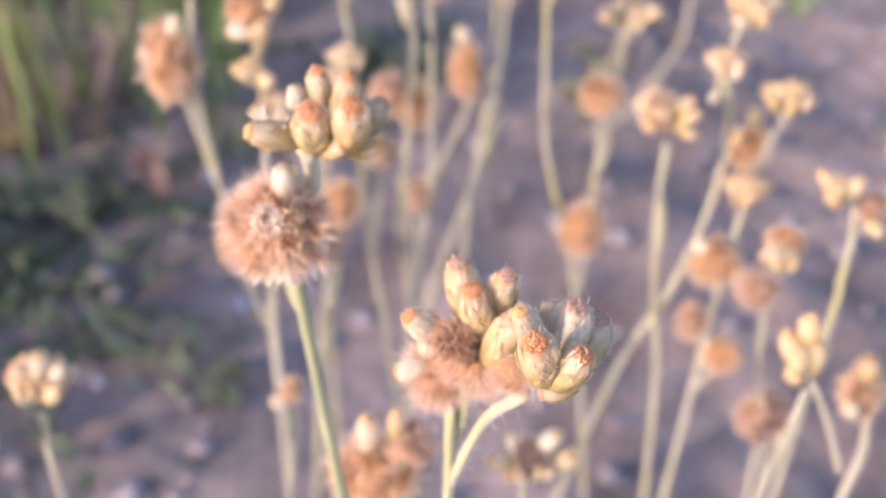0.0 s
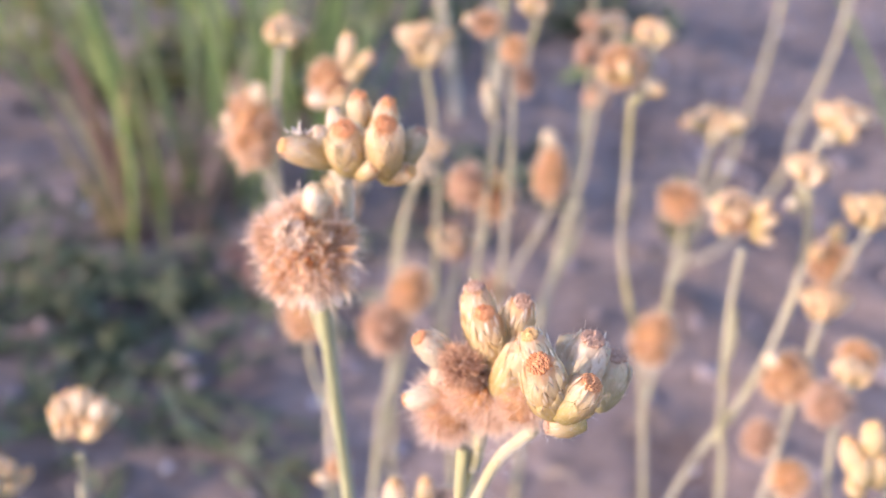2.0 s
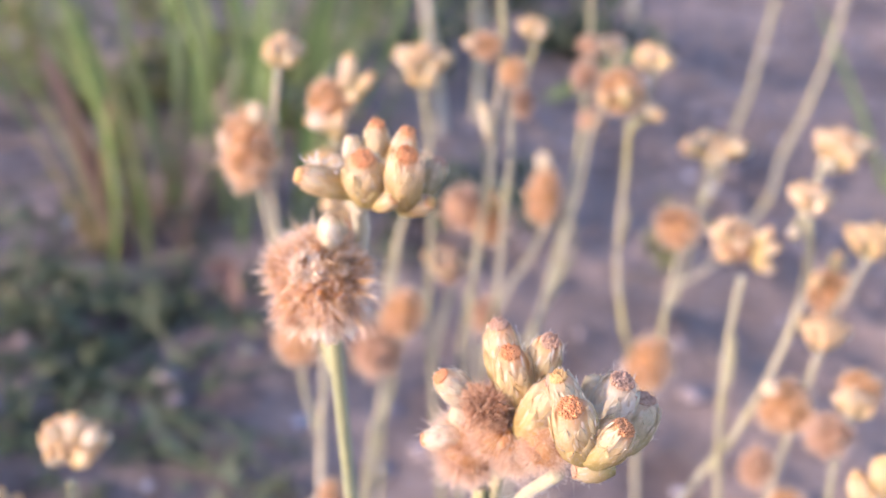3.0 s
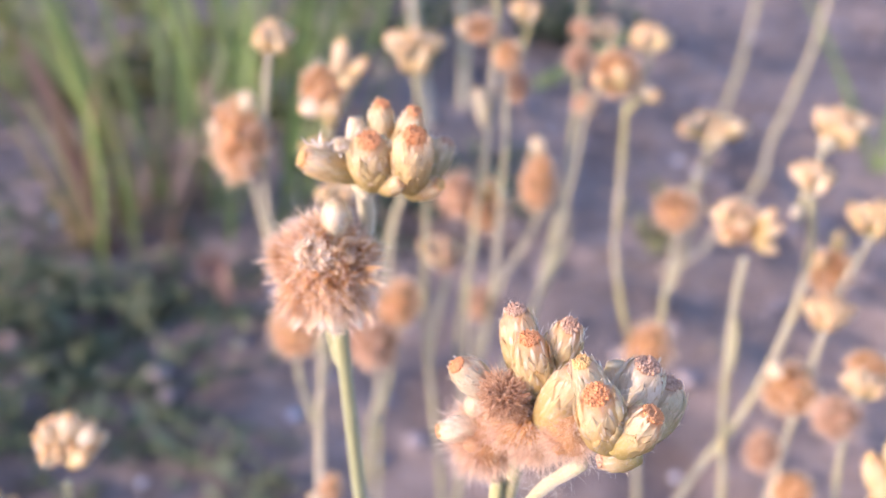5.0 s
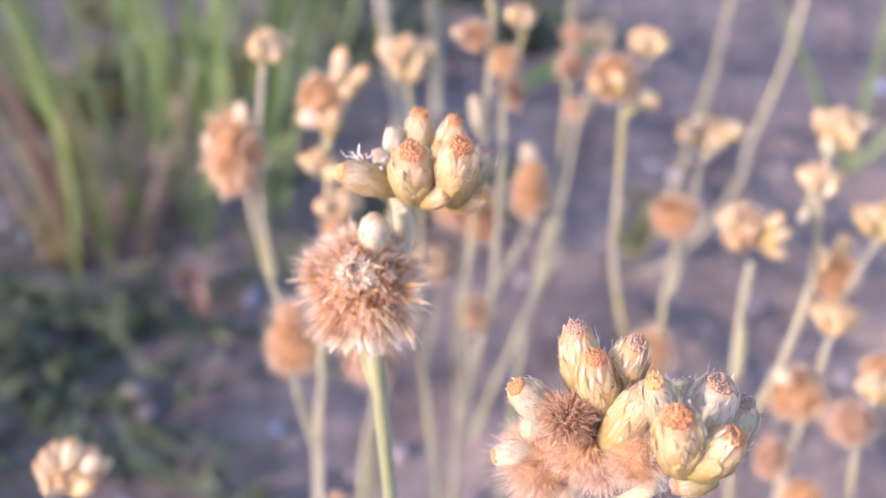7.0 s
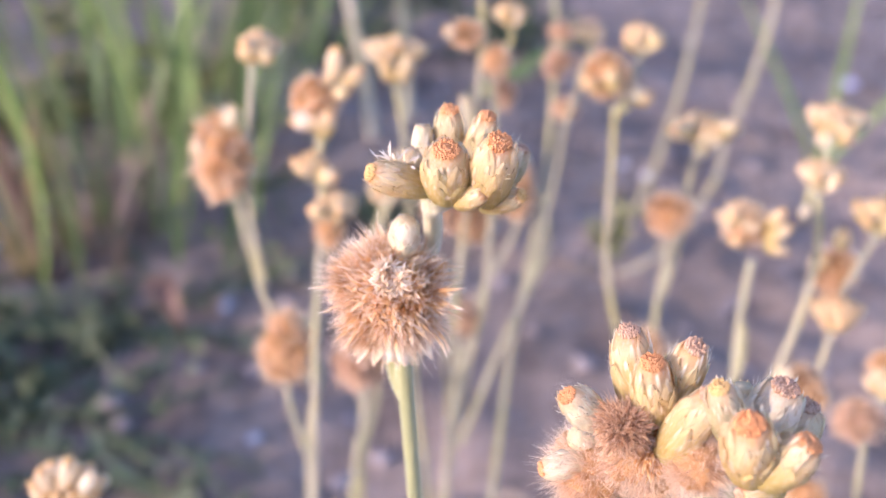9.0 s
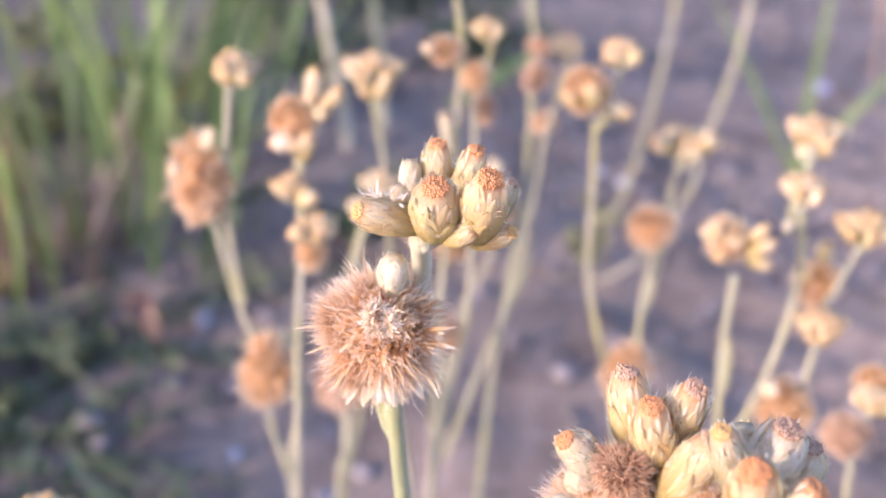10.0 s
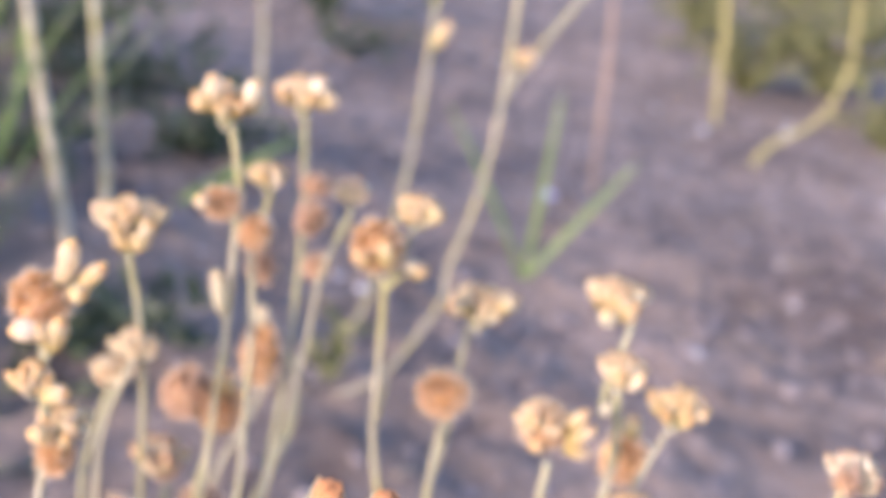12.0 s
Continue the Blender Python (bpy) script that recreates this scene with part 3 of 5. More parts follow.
def make_ground():
    def spread(n, centre):
        b = math.asinh(1500 / 1.2)
        return [centre + 0.12 * math.sinh(b * (2 * i / n - 1)) for i in range(n + 1)]
    xs, ys = spread(380, 0.25), spread(380, 0.75)
    verts = [(x, y, ground_height(x, y)) for y in ys for x in xs]
    n = len(xs)
    faces = [(j * n + i, j * n + i + 1, (j + 1) * n + i + 1, (j + 1) * n + i) for j in range(len(ys) - 1) for i in range(n - 1)]
    me = bpy.data.meshes.new("ground")
    me.from_pydata(verts, [], faces)
    me.materials.append(SOIL)
    me.polygons.foreach_set("use_smooth", [True] * len(me.polygons))
    tagged(new("ground", me), "bare dusty grey-brown soil with small clods and grit", "ground", kind="structure")


make_ground()


def pebble(g, centre, size, rand, slot=0):
    squash, turn = (rand.uniform(0.8, 1.3), rand.uniform(0.7, 1.1), rand.uniform(0.5, 0.8)), rand.uniform(0, 6)
    rows = []
    for i in range(5):
        t = math.pi * i / 4
        row = []
        for j in range(7):
            a = 2 * math.pi * j / 7
            r = size * (1 + 0.22 * rand.uniform(-1, 1))
            x, y = math.sin(t) * math.cos(a) * squash[0], math.sin(t) * math.sin(a) * squash[1]
            row.append((Vector(centre) + Vector((x * math.cos(turn) - y * math.sin(turn), x * math.sin(turn) + y * math.cos(turn), math.cos(t) * squash[2])) * r, j / 7, i / 4))
        rows.append(row)
    g.grid(rows, slot, True)


def make_gravel():
    rand, g = random.Random(5), Geo()
    for _ in range(5200):
        x, y = rand.uniform(-0.75, 1.3), rand.uniform(0.2, 2.2)
        s = 0.0014 + 0.0062 * rand.random() ** 3
        pebble(g, (x, y, ground_height(x, y) + s * 0.25), s, rand)
    for _ in range(110):
        x, y = rand.uniform(-0.3, 1.2), rand.uniform(0.5, 2.0)
        s = 0.002 + 0.005 * rand.random() ** 2
        pebble(g, (x, y, ground_height(x, y) + s * 0.3), s, rand, 1)
    tagged(new("gravel", g.mesh("gravel", [STONE, STONE_WHITE])), "small grey and brown pebbles strewn over the soil", "gravel", kind="stuff")
    g = Geo()
    for _ in range(260):
        x, y, a = rand.uniform(-0.7, 1.2), rand.uniform(0.25, 2.0), rand.uniform(0, 6)
        z, long = ground_height(x, y) + 0.002, rand.uniform(0.012, 0.05)
        g.tube([(x, y, z), (x + long * 0.5 * math.cos(a), y + long * 0.5 * math.sin(a), z + 0.002),
                (x + long * math.cos(a + 0.3), y + long * math.sin(a + 0.3), ground_height(x + long * math.cos(a + 0.3), y + long * math.sin(a + 0.3)) + 0.002)], 0.0009, 5)
    tagged(new("straw_litter", g.mesh("straw_litter", [STRAW])), "broken bits of dry straw lying on the soil", "litter", kind="stuff")


make_gravel()


def white_pebble(x, y, size):
    rand, g = random.Random(int(x * 1e4)), Geo()
    pebble(g, (0, 0, 0), size, rand)
    ob = part("pebble", g.mesh("pebble", [STONE_WHITE]), None, pose(x, y, ground_height(x, y) + size * 0.35))
    tagged(ob, "small whitish pebble lying on the bare soil", "pebble", "white pebbles on the soil")


# ---- grasses and weeds ----
def grass(x, y, blades, long, spread, skins, label, seed, width=0.006, lean=(0, 0), group=""):
    rand = random.Random(seed)
    top = thing("grass_tuft", (x, y, ground_height(x, y) - 0.006), label, "grass", group)
    for i in range(blades):
        a, r = rand.uniform(0, 6.283), spread * math.sqrt(rand.random())
        g = Geo()
        way = Vector((math.cos(a) * rand.uniform(0.02, 0.20) + rand.gauss(0, 0.09) + lean[0], math.sin(a) * rand.uniform(0.02, 0.22) + lean[1], 1))
        size = long * rand.uniform(0.4, 1.1)
        g.blade((r * math.cos(a), r * math.sin(a), 0), way, size, width * rand.uniform(0.6, 1.3),
                Vector((math.cos(a), math.sin(a), -0.35)) * rand.uniform(0.03, 0.34), 9, 0.35, 0, 0.45, 0.06, rand.uniform(-0.05, 0.05))
        part("blade", g.mesh("blade", [rand.choice(skins)]), top)
    return top


def weed(x, y, reach, count, leaf, skin, label, seed, tall=0.35, category="weed", name="weed", group="", per=10):
    """A low spreading plant: wiry runners that carry many small leaves."""
    rand = random.Random(seed)
    top = thing(name, (x, y, ground_height(x, y)), label, category, group)
    g, s = Geo(), Geo()
    for i in range(max(5, count // 14)):
        a = rand.uniform(0, 6.283)
        end = Vector((math.cos(a), math.sin(a), tall * rand.uniform(0.25, 1.2))) * reach * rand.uniform(0.4, 1.1)
        line = curve([(0, 0, 0), end * 0.5 + Vector((0, 0, tall * reach * 0.25)) + ball(rand) * reach * 0.12, end], 6)
        s.tube(line, 0.0011, 5)
        for k in range(per):
            p = line[min(len(line) - 1, 1 + int((k + rand.random()) / per * len(line)))]
            way = (ball(rand) + Vector((0, 0, 0.5))).normalized()
            g.blade(p, way, leaf * rand.uniform(0.6, 1.3), leaf * rand.uniform(0.35, 0.6), ball(rand) * 0.4, 4, 0.3, 0, 0.8)
    tagged(part("runner_mat", s.mesh("runners", [skin]), top), kind="stuff")
    tagged(part("foliage", g.mesh("foliage", [skin]), top), kind="stuff")
    return top


# ---- the flower stalks, grasses and small things ----
s = thing("everlasting_stalk", (0.0309, 0.135, 0), "tall woolly stalk with an open brown seed head under straw-coloured buds", "wildflower", "dried everlasting flower stalks")
s1 = [(0.0309, 0.135, -0.035), (0.0219, 0.125, 0.123), (0.008, 0.115, 0.28), (0.007, 0.115, 0.286), (0.006, 0.115, 0.29), (0.006, 0.113, 0.297)]
stem(s, s1, 0.0015, 0.0013, "stem", STEM_GREEN)
s2 = [(0.007, 0.115, 0.297), (0.009, 0.116, 0.3), (0.009, 0.115, 0.304), (0.009, 0.113, 0.306)]
stem(s, s2, 0.0014, 0.0019, "neck", STEM_PALE)
puff(s, (0.0062, 0.113, 0.2973), 0.0055, "open", 1.0, (0.04, -0.62, 0.66), "orange-brown bracts and seed hairs spread open with pale tips")
puff(s, (0.006, 0.1118, 0.2982), 0.0038, "tan", 1.05, (0, 0, 1), "dense brown middle of the seed head")
puff(s, (0.006, 0.113, 0.297), 0.0050, "veil", 1.05, (0, 0, 1), "fine pale seed hairs")
puff(s, (0.003, 0.112, 0.299), 0.0030, "veil", 1.0, (-0.6, -0.55, 0.35), "soft lock of pale seed hairs")
puff(s, (0.008, 0.112, 0.295), 0.0028, "veil", 1.0, (0.6, -0.6, -0.25), "soft lock of pale seed hairs")
puff(s, (0.004, 0.112, 0.294), 0.0027, "veil", 1.0, (-0.35, -0.5, -0.6), "soft lock of pale seed hairs")
puff(s, (0.0048, 0.1122, 0.3004), 0.0025, "veil", 1.2, (-0.2, -0.35, 0.9), "upright lock of pale seed hairs")
ruff(s, (0.006, 0.113, 0.297), 0.0052, 34, 5)
puff(s, (0.0064, 0.1050, 0.3030), 0.0016, "tuft", 0.8, (0.1, -0.8, 0.5), "cream tuft in the middle of the seed head")
bud(s, (0.0068, 0.1122, 0.3012), (0.0071, 0.1116, 0.3048), 0.0024, "white", None, True)
bud(s, (0.007, 0.116, 0.3), (0.007, 0.116, 0.302), 0.0015, "white", None, True)
bud(s, (0.0088, 0.1128, 0.3068), (0.0042, 0.1106, 0.3089), 0.0026, "straw", "gold", True)
bud(s, (0.008, 0.116, 0.306), (0.008, 0.116, 0.311), 0.0018, "white", None, True)
bud(s, (0.008, 0.114, 0.307), (0.007, 0.113, 0.31), 0.0015, "white", None, True)
bud(s, (0.01, 0.117, 0.305), (0.01, 0.117, 0.312), 0.0027, "straw", "orange", True)
bud(s, (0.0101, 0.1128, 0.3062), (0.0099, 0.1104, 0.3112), 0.0038, "straw", "orange", True)
bud(s, (0.012, 0.116, 0.306), (0.013, 0.116, 0.312), 0.0026, "straw", "orange", True)
bud(s, (0.0132, 0.1128, 0.3062), (0.0138, 0.1095, 0.3124), 0.0035, "straw", "orange", True)
bud(s, (0.014, 0.117, 0.305), (0.016, 0.117, 0.309), 0.0025, "green", "brown", True)
bud(s, (0.011, 0.112, 0.306), (0.013, 0.11, 0.308), 0.0018, "straw", None, True)
bud(s, (0.013, 0.114, 0.305), (0.016, 0.112, 0.307), 0.0020, "straw", "gold", True)
stem(s, [(0.009, 0.113, 0.305), (0.009, 0.1135, 0.3059), (0.009, 0.113, 0.307)], 0.0012, 0.0008, "pedicel", STEM_PALE)
stem(s, [(0.009, 0.113, 0.305), (0.0095, 0.1145, 0.3049), (0.01, 0.115, 0.305)], 0.0012, 0.0008, "pedicel", STEM_PALE)
stem(s, [(0.009, 0.113, 0.305), (0.0105, 0.114, 0.3054), (0.012, 0.114, 0.306)], 0.0012, 0.0008, "pedicel", STEM_PALE)
stem(s, [(0.009, 0.113, 0.305), (0.011, 0.114, 0.3054), (0.013, 0.114, 0.306)], 0.0012, 0.0008, "pedicel", STEM_PALE)
stem(s, [(0.009, 0.113, 0.305), (0.01, 0.1135, 0.3054), (0.011, 0.113, 0.306)], 0.0012, 0.0008, "pedicel", STEM_PALE)
wool(s, s2, 0.0008, 200, 0.0011, 3)
wool(s, [(0.0078, 0.1122, 0.3085), (0.0065, 0.1115, 0.3092), (0.0052, 0.1108, 0.3096)], 0.0007, 18, 0.0009, 12, 0.20, 1.2)
wool(s, s1[-3:], 0.0008, 200, 0.0010, 4)

s = thing("everlasting_stalk", (0.023, 0.122, 0), "forked woolly stalk with straw buds, some toned greenish as shade, over tan fluff", "wildflower", "dried everlasting flower stalks")
s1 = [(0.023, 0.122, -0.035), (0.023, 0.112, 0.119), (0.023, 0.102, 0.272), (0.023, 0.102, 0.278), (0.024, 0.102, 0.283)]
stem(s, s1, 0.0012, 0.0011, "stem", STEM_GREEN)
s2 = [(0.023, 0.102, 0.273), (0.026, 0.099, 0.285), (0.029, 0.093, 0.294)]
stem(s, s2, 0.0010, 0.0012, "branch", STEM_PALE)
stem(s, [(0.024, 0.102, 0.282), (0.025, 0.102, 0.29), (0.026, 0.103, 0.292)], 0.0014, 0.001, "branch")
bud(s, (0.0245, 0.0996, 0.2965), (0.0231, 0.0996, 0.3029), 0.0030, "straw", "brown", True)
bud(s, (0.0256, 0.0975, 0.2962), (0.0243, 0.0962, 0.3026), 0.0030, "straw", "orange", True)
bud(s, (0.0263, 0.0992, 0.2968), (0.0273, 0.0972, 0.3034), 0.0029, "straw", "brown", True)
bud(s, (0.022, 0.098, 0.296), (0.019, 0.097, 0.299), 0.0026, "white", "orange", True)
bud(s, (0.0212, 0.0985, 0.2924), (0.0179, 0.0978, 0.2919), 0.0021, "white", "orange", True)
bud(s, (0.022, 0.1, 0.293), (0.02, 0.099, 0.294), 0.0021, "white", None, True)
bud(s, (0.0260, 0.0955, 0.2955), (0.0280, 0.0940, 0.3016), 0.0029, "straw", "brown", True)
bud(s, (0.0305, 0.0912, 0.2975), (0.0289, 0.0885, 0.3035), 0.0035, "straw", "orange", True)
bud(s, (0.032, 0.096, 0.296), (0.033, 0.095, 0.302), 0.0036, "white", "brown", True)
# right-hand buds in the green skin: shade put into the colour of straw buds
bud(s, (0.034, 0.096, 0.295), (0.035, 0.096, 0.3), 0.0033, "green", "brown", True)
bud(s, (0.031, 0.09, 0.298), (0.033, 0.089, 0.302), 0.0030, "straw", "orange", True)
bud(s, (0.03, 0.094, 0.298), (0.028, 0.093, 0.303), 0.0025, "green", "gold", True)
bud(s, (0.032, 0.098, 0.295), (0.031, 0.098, 0.3), 0.0023, "white", None, True)
bud(s, (0.033, 0.092, 0.296), (0.03, 0.091, 0.296), 0.0019, "straw", "brown", True)
puff(s, (0.023, 0.0958, 0.2975), 0.0025, "wilted", 0.9, (-0.1, -0.8, 0.5), "withered dark brown middle")
puff(s, (0.0250, 0.0970, 0.2953), 0.0030, "open", 0.95, (0.25, -0.8, 0.1), "golden-brown withered bracts round the middle")
puff(s, (0.022, 0.099, 0.291), 0.0041, "fluff", 0.9, (0, -0.6, -0.6), "fine tan seed hairs")
puff(s, (0.026, 0.098, 0.293), 0.0035, "fluff", 0.95, (0, -0.6, -0.6), "fine tan seed hairs")
puff(s, (0.021, 0.101, 0.291), 0.0026, "fluff", 1.0, (0, -0.6, -0.6), "fine tan seed hairs")
puff(s, (0.028, 0.094, 0.296), 0.0027, "fluff", 0.95, (0, -0.6, -0.6), "fine tan seed hairs")
puff(s, (0.024, 0.097, 0.294), 0.0028, "fluff", 0.9, (0, -0.6, -0.6), "fine tan seed hairs")
puff(s, (0.027, 0.101, 0.293), 0.0025, "fluff", 1.0, (0, -0.6, -0.6), "fine tan seed hairs")
wool(s, s2, 0.0008, 240, 0.0012, 5)
wool(s, [(0.028, 0.094, 0.298), (0.03, 0.089, 0.302), (0.032, 0.092, 0.3)], 0.0018, 240, 0.0013, 6)
wool(s, [(0.029, 0.095, 0.294), (0.031, 0.092, 0.296), (0.034, 0.095, 0.299)], 0.0016, 200, 0.0010, 8)
wool(s, [(0.024, 0.0975, 0.297), (0.0255, 0.0965, 0.299), (0.028, 0.0945, 0.2985)], 0.0015, 160, 0.0013, 9)

s = thing("everlasting_stalk", (0.017, 0.155, 0), "woolly stalk with a tan seed head and two pale buds", "wildflower", "dried everlasting flower stalks")
stem(s, [(0.017, 0.155, -0.035), (0.017, 0.145, 0.0995), (0.017, 0.135, 0.233), (0.017, 0.135, 0.236), (0.016, 0.135, 0.238)], 0.00137, 0.00116, "stem", STEM)
puff(s, (0.013, 0.135, 0.24), 0.0073, "shaggy", 0.70)
puff(s, (0.018, 0.135, 0.246), 0.0040, "dark", 1.00)
bud(s, (0.012, 0.135, 0.245), (0.012, 0.134, 0.252), 0.0031, "white", "orange")
bud(s, (0.016, 0.135, 0.247), (0.016, 0.134, 0.253), 0.0024, "straw", "orange")

s = thing("everlasting_stalk", (0.036, 0.17, 0), "woolly stalk topped by a loose head of straw-coloured buds", "wildflower", "dried everlasting flower stalks")
stem(s, [(0.036, 0.17, -0.035), (0.036, 0.16, 0.091), (0.036, 0.15, 0.216), (0.036, 0.15, 0.22), (0.036, 0.15, 0.224)], 0.00137, 0.00116, "stem", STEM)
cluster(s, (0.037, 0.15, 0.228), 0.0045, 20, "straw", "orange", 0.0037, 0.5)
bud(s, (0.038, 0.146, 0.235), (0.04, 0.145, 0.239), 0.0030, "white", "orange")
bud(s, (0.041, 0.146, 0.232), (0.043, 0.145, 0.234), 0.0033, "straw", "orange")
bud(s, (0.033, 0.147, 0.23), (0.03, 0.146, 0.232), 0.0028, "yellow", "orange")
puff(s, (0.037, 0.15, 0.23), 0.0031, "dark", 0.88)

s = thing("everlasting_stalk", (-0.039, 0.17, 0), "woolly stalk with a single knot of cream and straw buds", "wildflower", "dried everlasting flower stalks")
stem(s, [(-0.039, 0.17, -0.035), (-0.039, 0.16, 0.092), (-0.0402, 0.15, 0.2168), (-0.0402, 0.15, 0.2288), (-0.0402, 0.15, 0.2358)], 0.00151, 0.00128, "stem", STEM)
cluster(s, (-0.0392, 0.15, 0.2438), 0.0040, 27, "straw", "orange", 0.0039, 0.9)
bud(s, (-0.0382, 0.148, 0.2458), (-0.0372, 0.147, 0.2508), 0.0026, "white", "orange")
bud(s, (-0.0402, 0.148, 0.2448), (-0.0412, 0.147, 0.2488), 0.0023, "white", "orange")
bud(s, (-0.0362, 0.148, 0.2448), (-0.0342, 0.147, 0.2488), 0.0023, "white", None)
bud(s, (-0.0372, 0.146, 0.2428), (-0.0342, 0.145, 0.2458), 0.0026, "yellow", "orange")
bud(s, (-0.0402, 0.147, 0.2428), (-0.0412, 0.146, 0.2448), 0.0024, "yellow", "orange")

s = thing("everlasting_stalk", (-0.0719, 0.16, 0), "woolly stalk with a knot of yellowish buds", "wildflower", "dried everlasting flower stalks")
stem(s, [(-0.0719, 0.16, -0.035), (-0.0633, 0.15, 0.0945), (-0.05, 0.14, 0.223), (-0.049, 0.14, 0.228), (-0.049, 0.14, 0.231)], 0.00137, 0.00116, "stem", STEM)
cluster(s, (-0.049, 0.14, 0.237), 0.0039, 22, "yellow", "orange", 0.0037, 0.9)

s = thing("everlasting_stalk", (-0.017, 0.243, 0), "branched woolly stalk with oval brown seed heads and cream buds", "wildflower", "dried everlasting flower stalks")
stem(s, [(-0.017, 0.243, -0.035), (-0.017, 0.233, 0.0745), (-0.017, 0.223, 0.183), (-0.017, 0.223, 0.201), (-0.015, 0.223, 0.218), (-0.024, 0.223, 0.229), (-0.028, 0.223, 0.243), (-0.03, 0.223, 0.253)], 0.00151, 0.00128, "stem", STEM)
puff(s, (-0.032, 0.22, 0.264), 0.0060, "tan", 1.41)
bud(s, (-0.029, 0.214, 0.272), (-0.028, 0.213, 0.276), 0.0026, "white", None)
bud(s, (-0.034, 0.214, 0.267), (-0.035, 0.213, 0.269), 0.0023, "white", None)
stem(s, [(-0.025, 0.221, 0.237), (-0.027, 0.221, 0.251), (-0.027, 0.221, 0.268), (-0.026, 0.221, 0.281)], 0.0013, 0.00110, "branch", STEM)
cluster(s, (-0.024, 0.217, 0.286), 0.0029, 20, "white", "orange", 0.0036, 0.9)
bud(s, (-0.024, 0.214, 0.284), (-0.026, 0.213, 0.287), 0.0035, "yellow", "orange")
bud(s, (-0.023, 0.214, 0.285), (-0.021, 0.213, 0.285), 0.0029, "yellow", "orange")
puff(s, (-0.021, 0.219, 0.224), 0.0056, "tan", 1.48)
stem(s, [(-0.017, 0.219, 0.198), (-0.02, 0.219, 0.209), (-0.021, 0.219, 0.217)], 0.0013, 0.00110, "branch", STEM)

s = thing("everlasting_stalk", (-0.0240, 0.205, 0), "short woolly stalk with a small pale bud and a leaf", "wildflower", "dried everlasting flower stalks")
stem(s, [(-0.0240, 0.205, -0.035), (-0.0230, 0.197, 0.08), (-0.0092, 0.19, 0.1840), (-0.0080, 0.19, 0.2030)], 0.0014, 0.0011, "stem", STEM)
puff(s, (-0.0080, 0.19, 0.2060), 0.0026, "tan", 1.1)
bud(s, (-0.0088, 0.19, 0.2020), (-0.0122, 0.189, 0.2035), 0.0027, "white", "orange")
part("leaf", LEAF, s, standing(Vector((-0.0088, 0.189, 0.1920)) - s.location, Vector((-0.0074, 0.188, 0.2030)) - s.location, 0.014), "pale woolly leaf clasping the stem")

s = thing("everlasting_stalk", (-0.0175, 0.231, 0), "woolly stalk with tan seed head above yellowish bud clusters", "wildflower", "dried everlasting flower stalks")
stem(s, [(-0.0175, 0.231, -0.035), (-0.0161, 0.221, 0.091), (-0.014, 0.211, 0.216), (-0.013, 0.211, 0.246), (-0.012, 0.211, 0.257), (-0.013, 0.211, 0.267), (-0.012, 0.211, 0.271)], 0.00151, 0.00128, "stem", STEM, (0.8,))
puff(s, (-0.013, 0.207, 0.28), 0.0041, "tan", 1.09)
bud(s, (-0.01, 0.205, 0.284), (-0.009, 0.204, 0.29), 0.0028, "white", "orange")
bud(s, (-0.008, 0.205, 0.283), (-0.005, 0.204, 0.287), 0.0025, "straw", "orange")
bud(s, (-0.009, 0.204, 0.283), (-0.007, 0.203, 0.283), 0.0028, "yellow", "orange")
bud(s, (-0.012, 0.203, 0.278), (-0.016, 0.202, 0.278), 0.0031, "white", "orange")
bud(s, (-0.011, 0.203, 0.276), (-0.013, 0.202, 0.279), 0.0028, "straw", "orange")
bud(s, (-0.011, 0.203, 0.275), (-0.01, 0.202, 0.28), 0.0028, "straw", "orange")
stem(s, [(-0.012, 0.207, 0.273), (-0.011, 0.207, 0.277), (-0.011, 0.207, 0.283)], 0.00115, 0.00098, "neck", STEM)
cluster(s, (-0.014, 0.208, 0.268), 0.0025, 17, "yellow", "orange", 0.0033, 0.9)
bud(s, (-0.012, 0.205, 0.267), (-0.009, 0.204, 0.268), 0.0029, "straw", "orange")
cluster(s, (-0.01, 0.211, 0.259), 0.0034, 22, "yellow", "orange", 0.0034, 0.9)
puff(s, (-0.011, 0.211, 0.254), 0.0030, "tan", 1.13)
bud(s, (-0.012, 0.208, 0.259), (-0.014, 0.207, 0.26), 0.0030, "yellow", "orange")

s = thing("everlasting_stalk", (-0.01, 0.29, 0), "thin woolly stalk with a pale bud knot", "wildflower", "dried everlasting flower stalks")
stem(s, [(-0.01, 0.29, -0.035), (-0.01, 0.28, 0.0835), (-0.01, 0.27, 0.201), (-0.01, 0.27, 0.212), (-0.008, 0.27, 0.223), (-0.005, 0.27, 0.234)], 0.00137, 0.00116, "stem", STEM)
cluster(s, (-0.005, 0.27, 0.236), 0.0037, 20, "white", "orange", 0.0040, 0.7)

s = thing("everlasting_stalk", (0.0184, 0.282, 0), "tall woolly stalk topped by a flat orange-yellow cluster", "wildflower", "dried everlasting flower stalks")
stem(s, [(0.0184, 0.282, -0.035), (0.0147, 0.272, 0.057), (0.009, 0.262, 0.148), (0.005, 0.262, 0.179), (0.002, 0.262, 0.203), (0.001, 0.262, 0.237), (-0.001, 0.262, 0.255), (-0.003, 0.262, 0.265)], 0.00151, 0.00128, "stem", STEM)
cluster(s, (-0.003, 0.259, 0.273), 0.0055, 30, "yellow", "orange", 0.0040, 0.55)
bud(s, (-0.002, 0.256, 0.268), (0, 0.255, 0.272), 0.0038, "yellow", "orange")
bud(s, (-0.003, 0.256, 0.268), (-0.005, 0.255, 0.272), 0.0036, "straw", "orange")

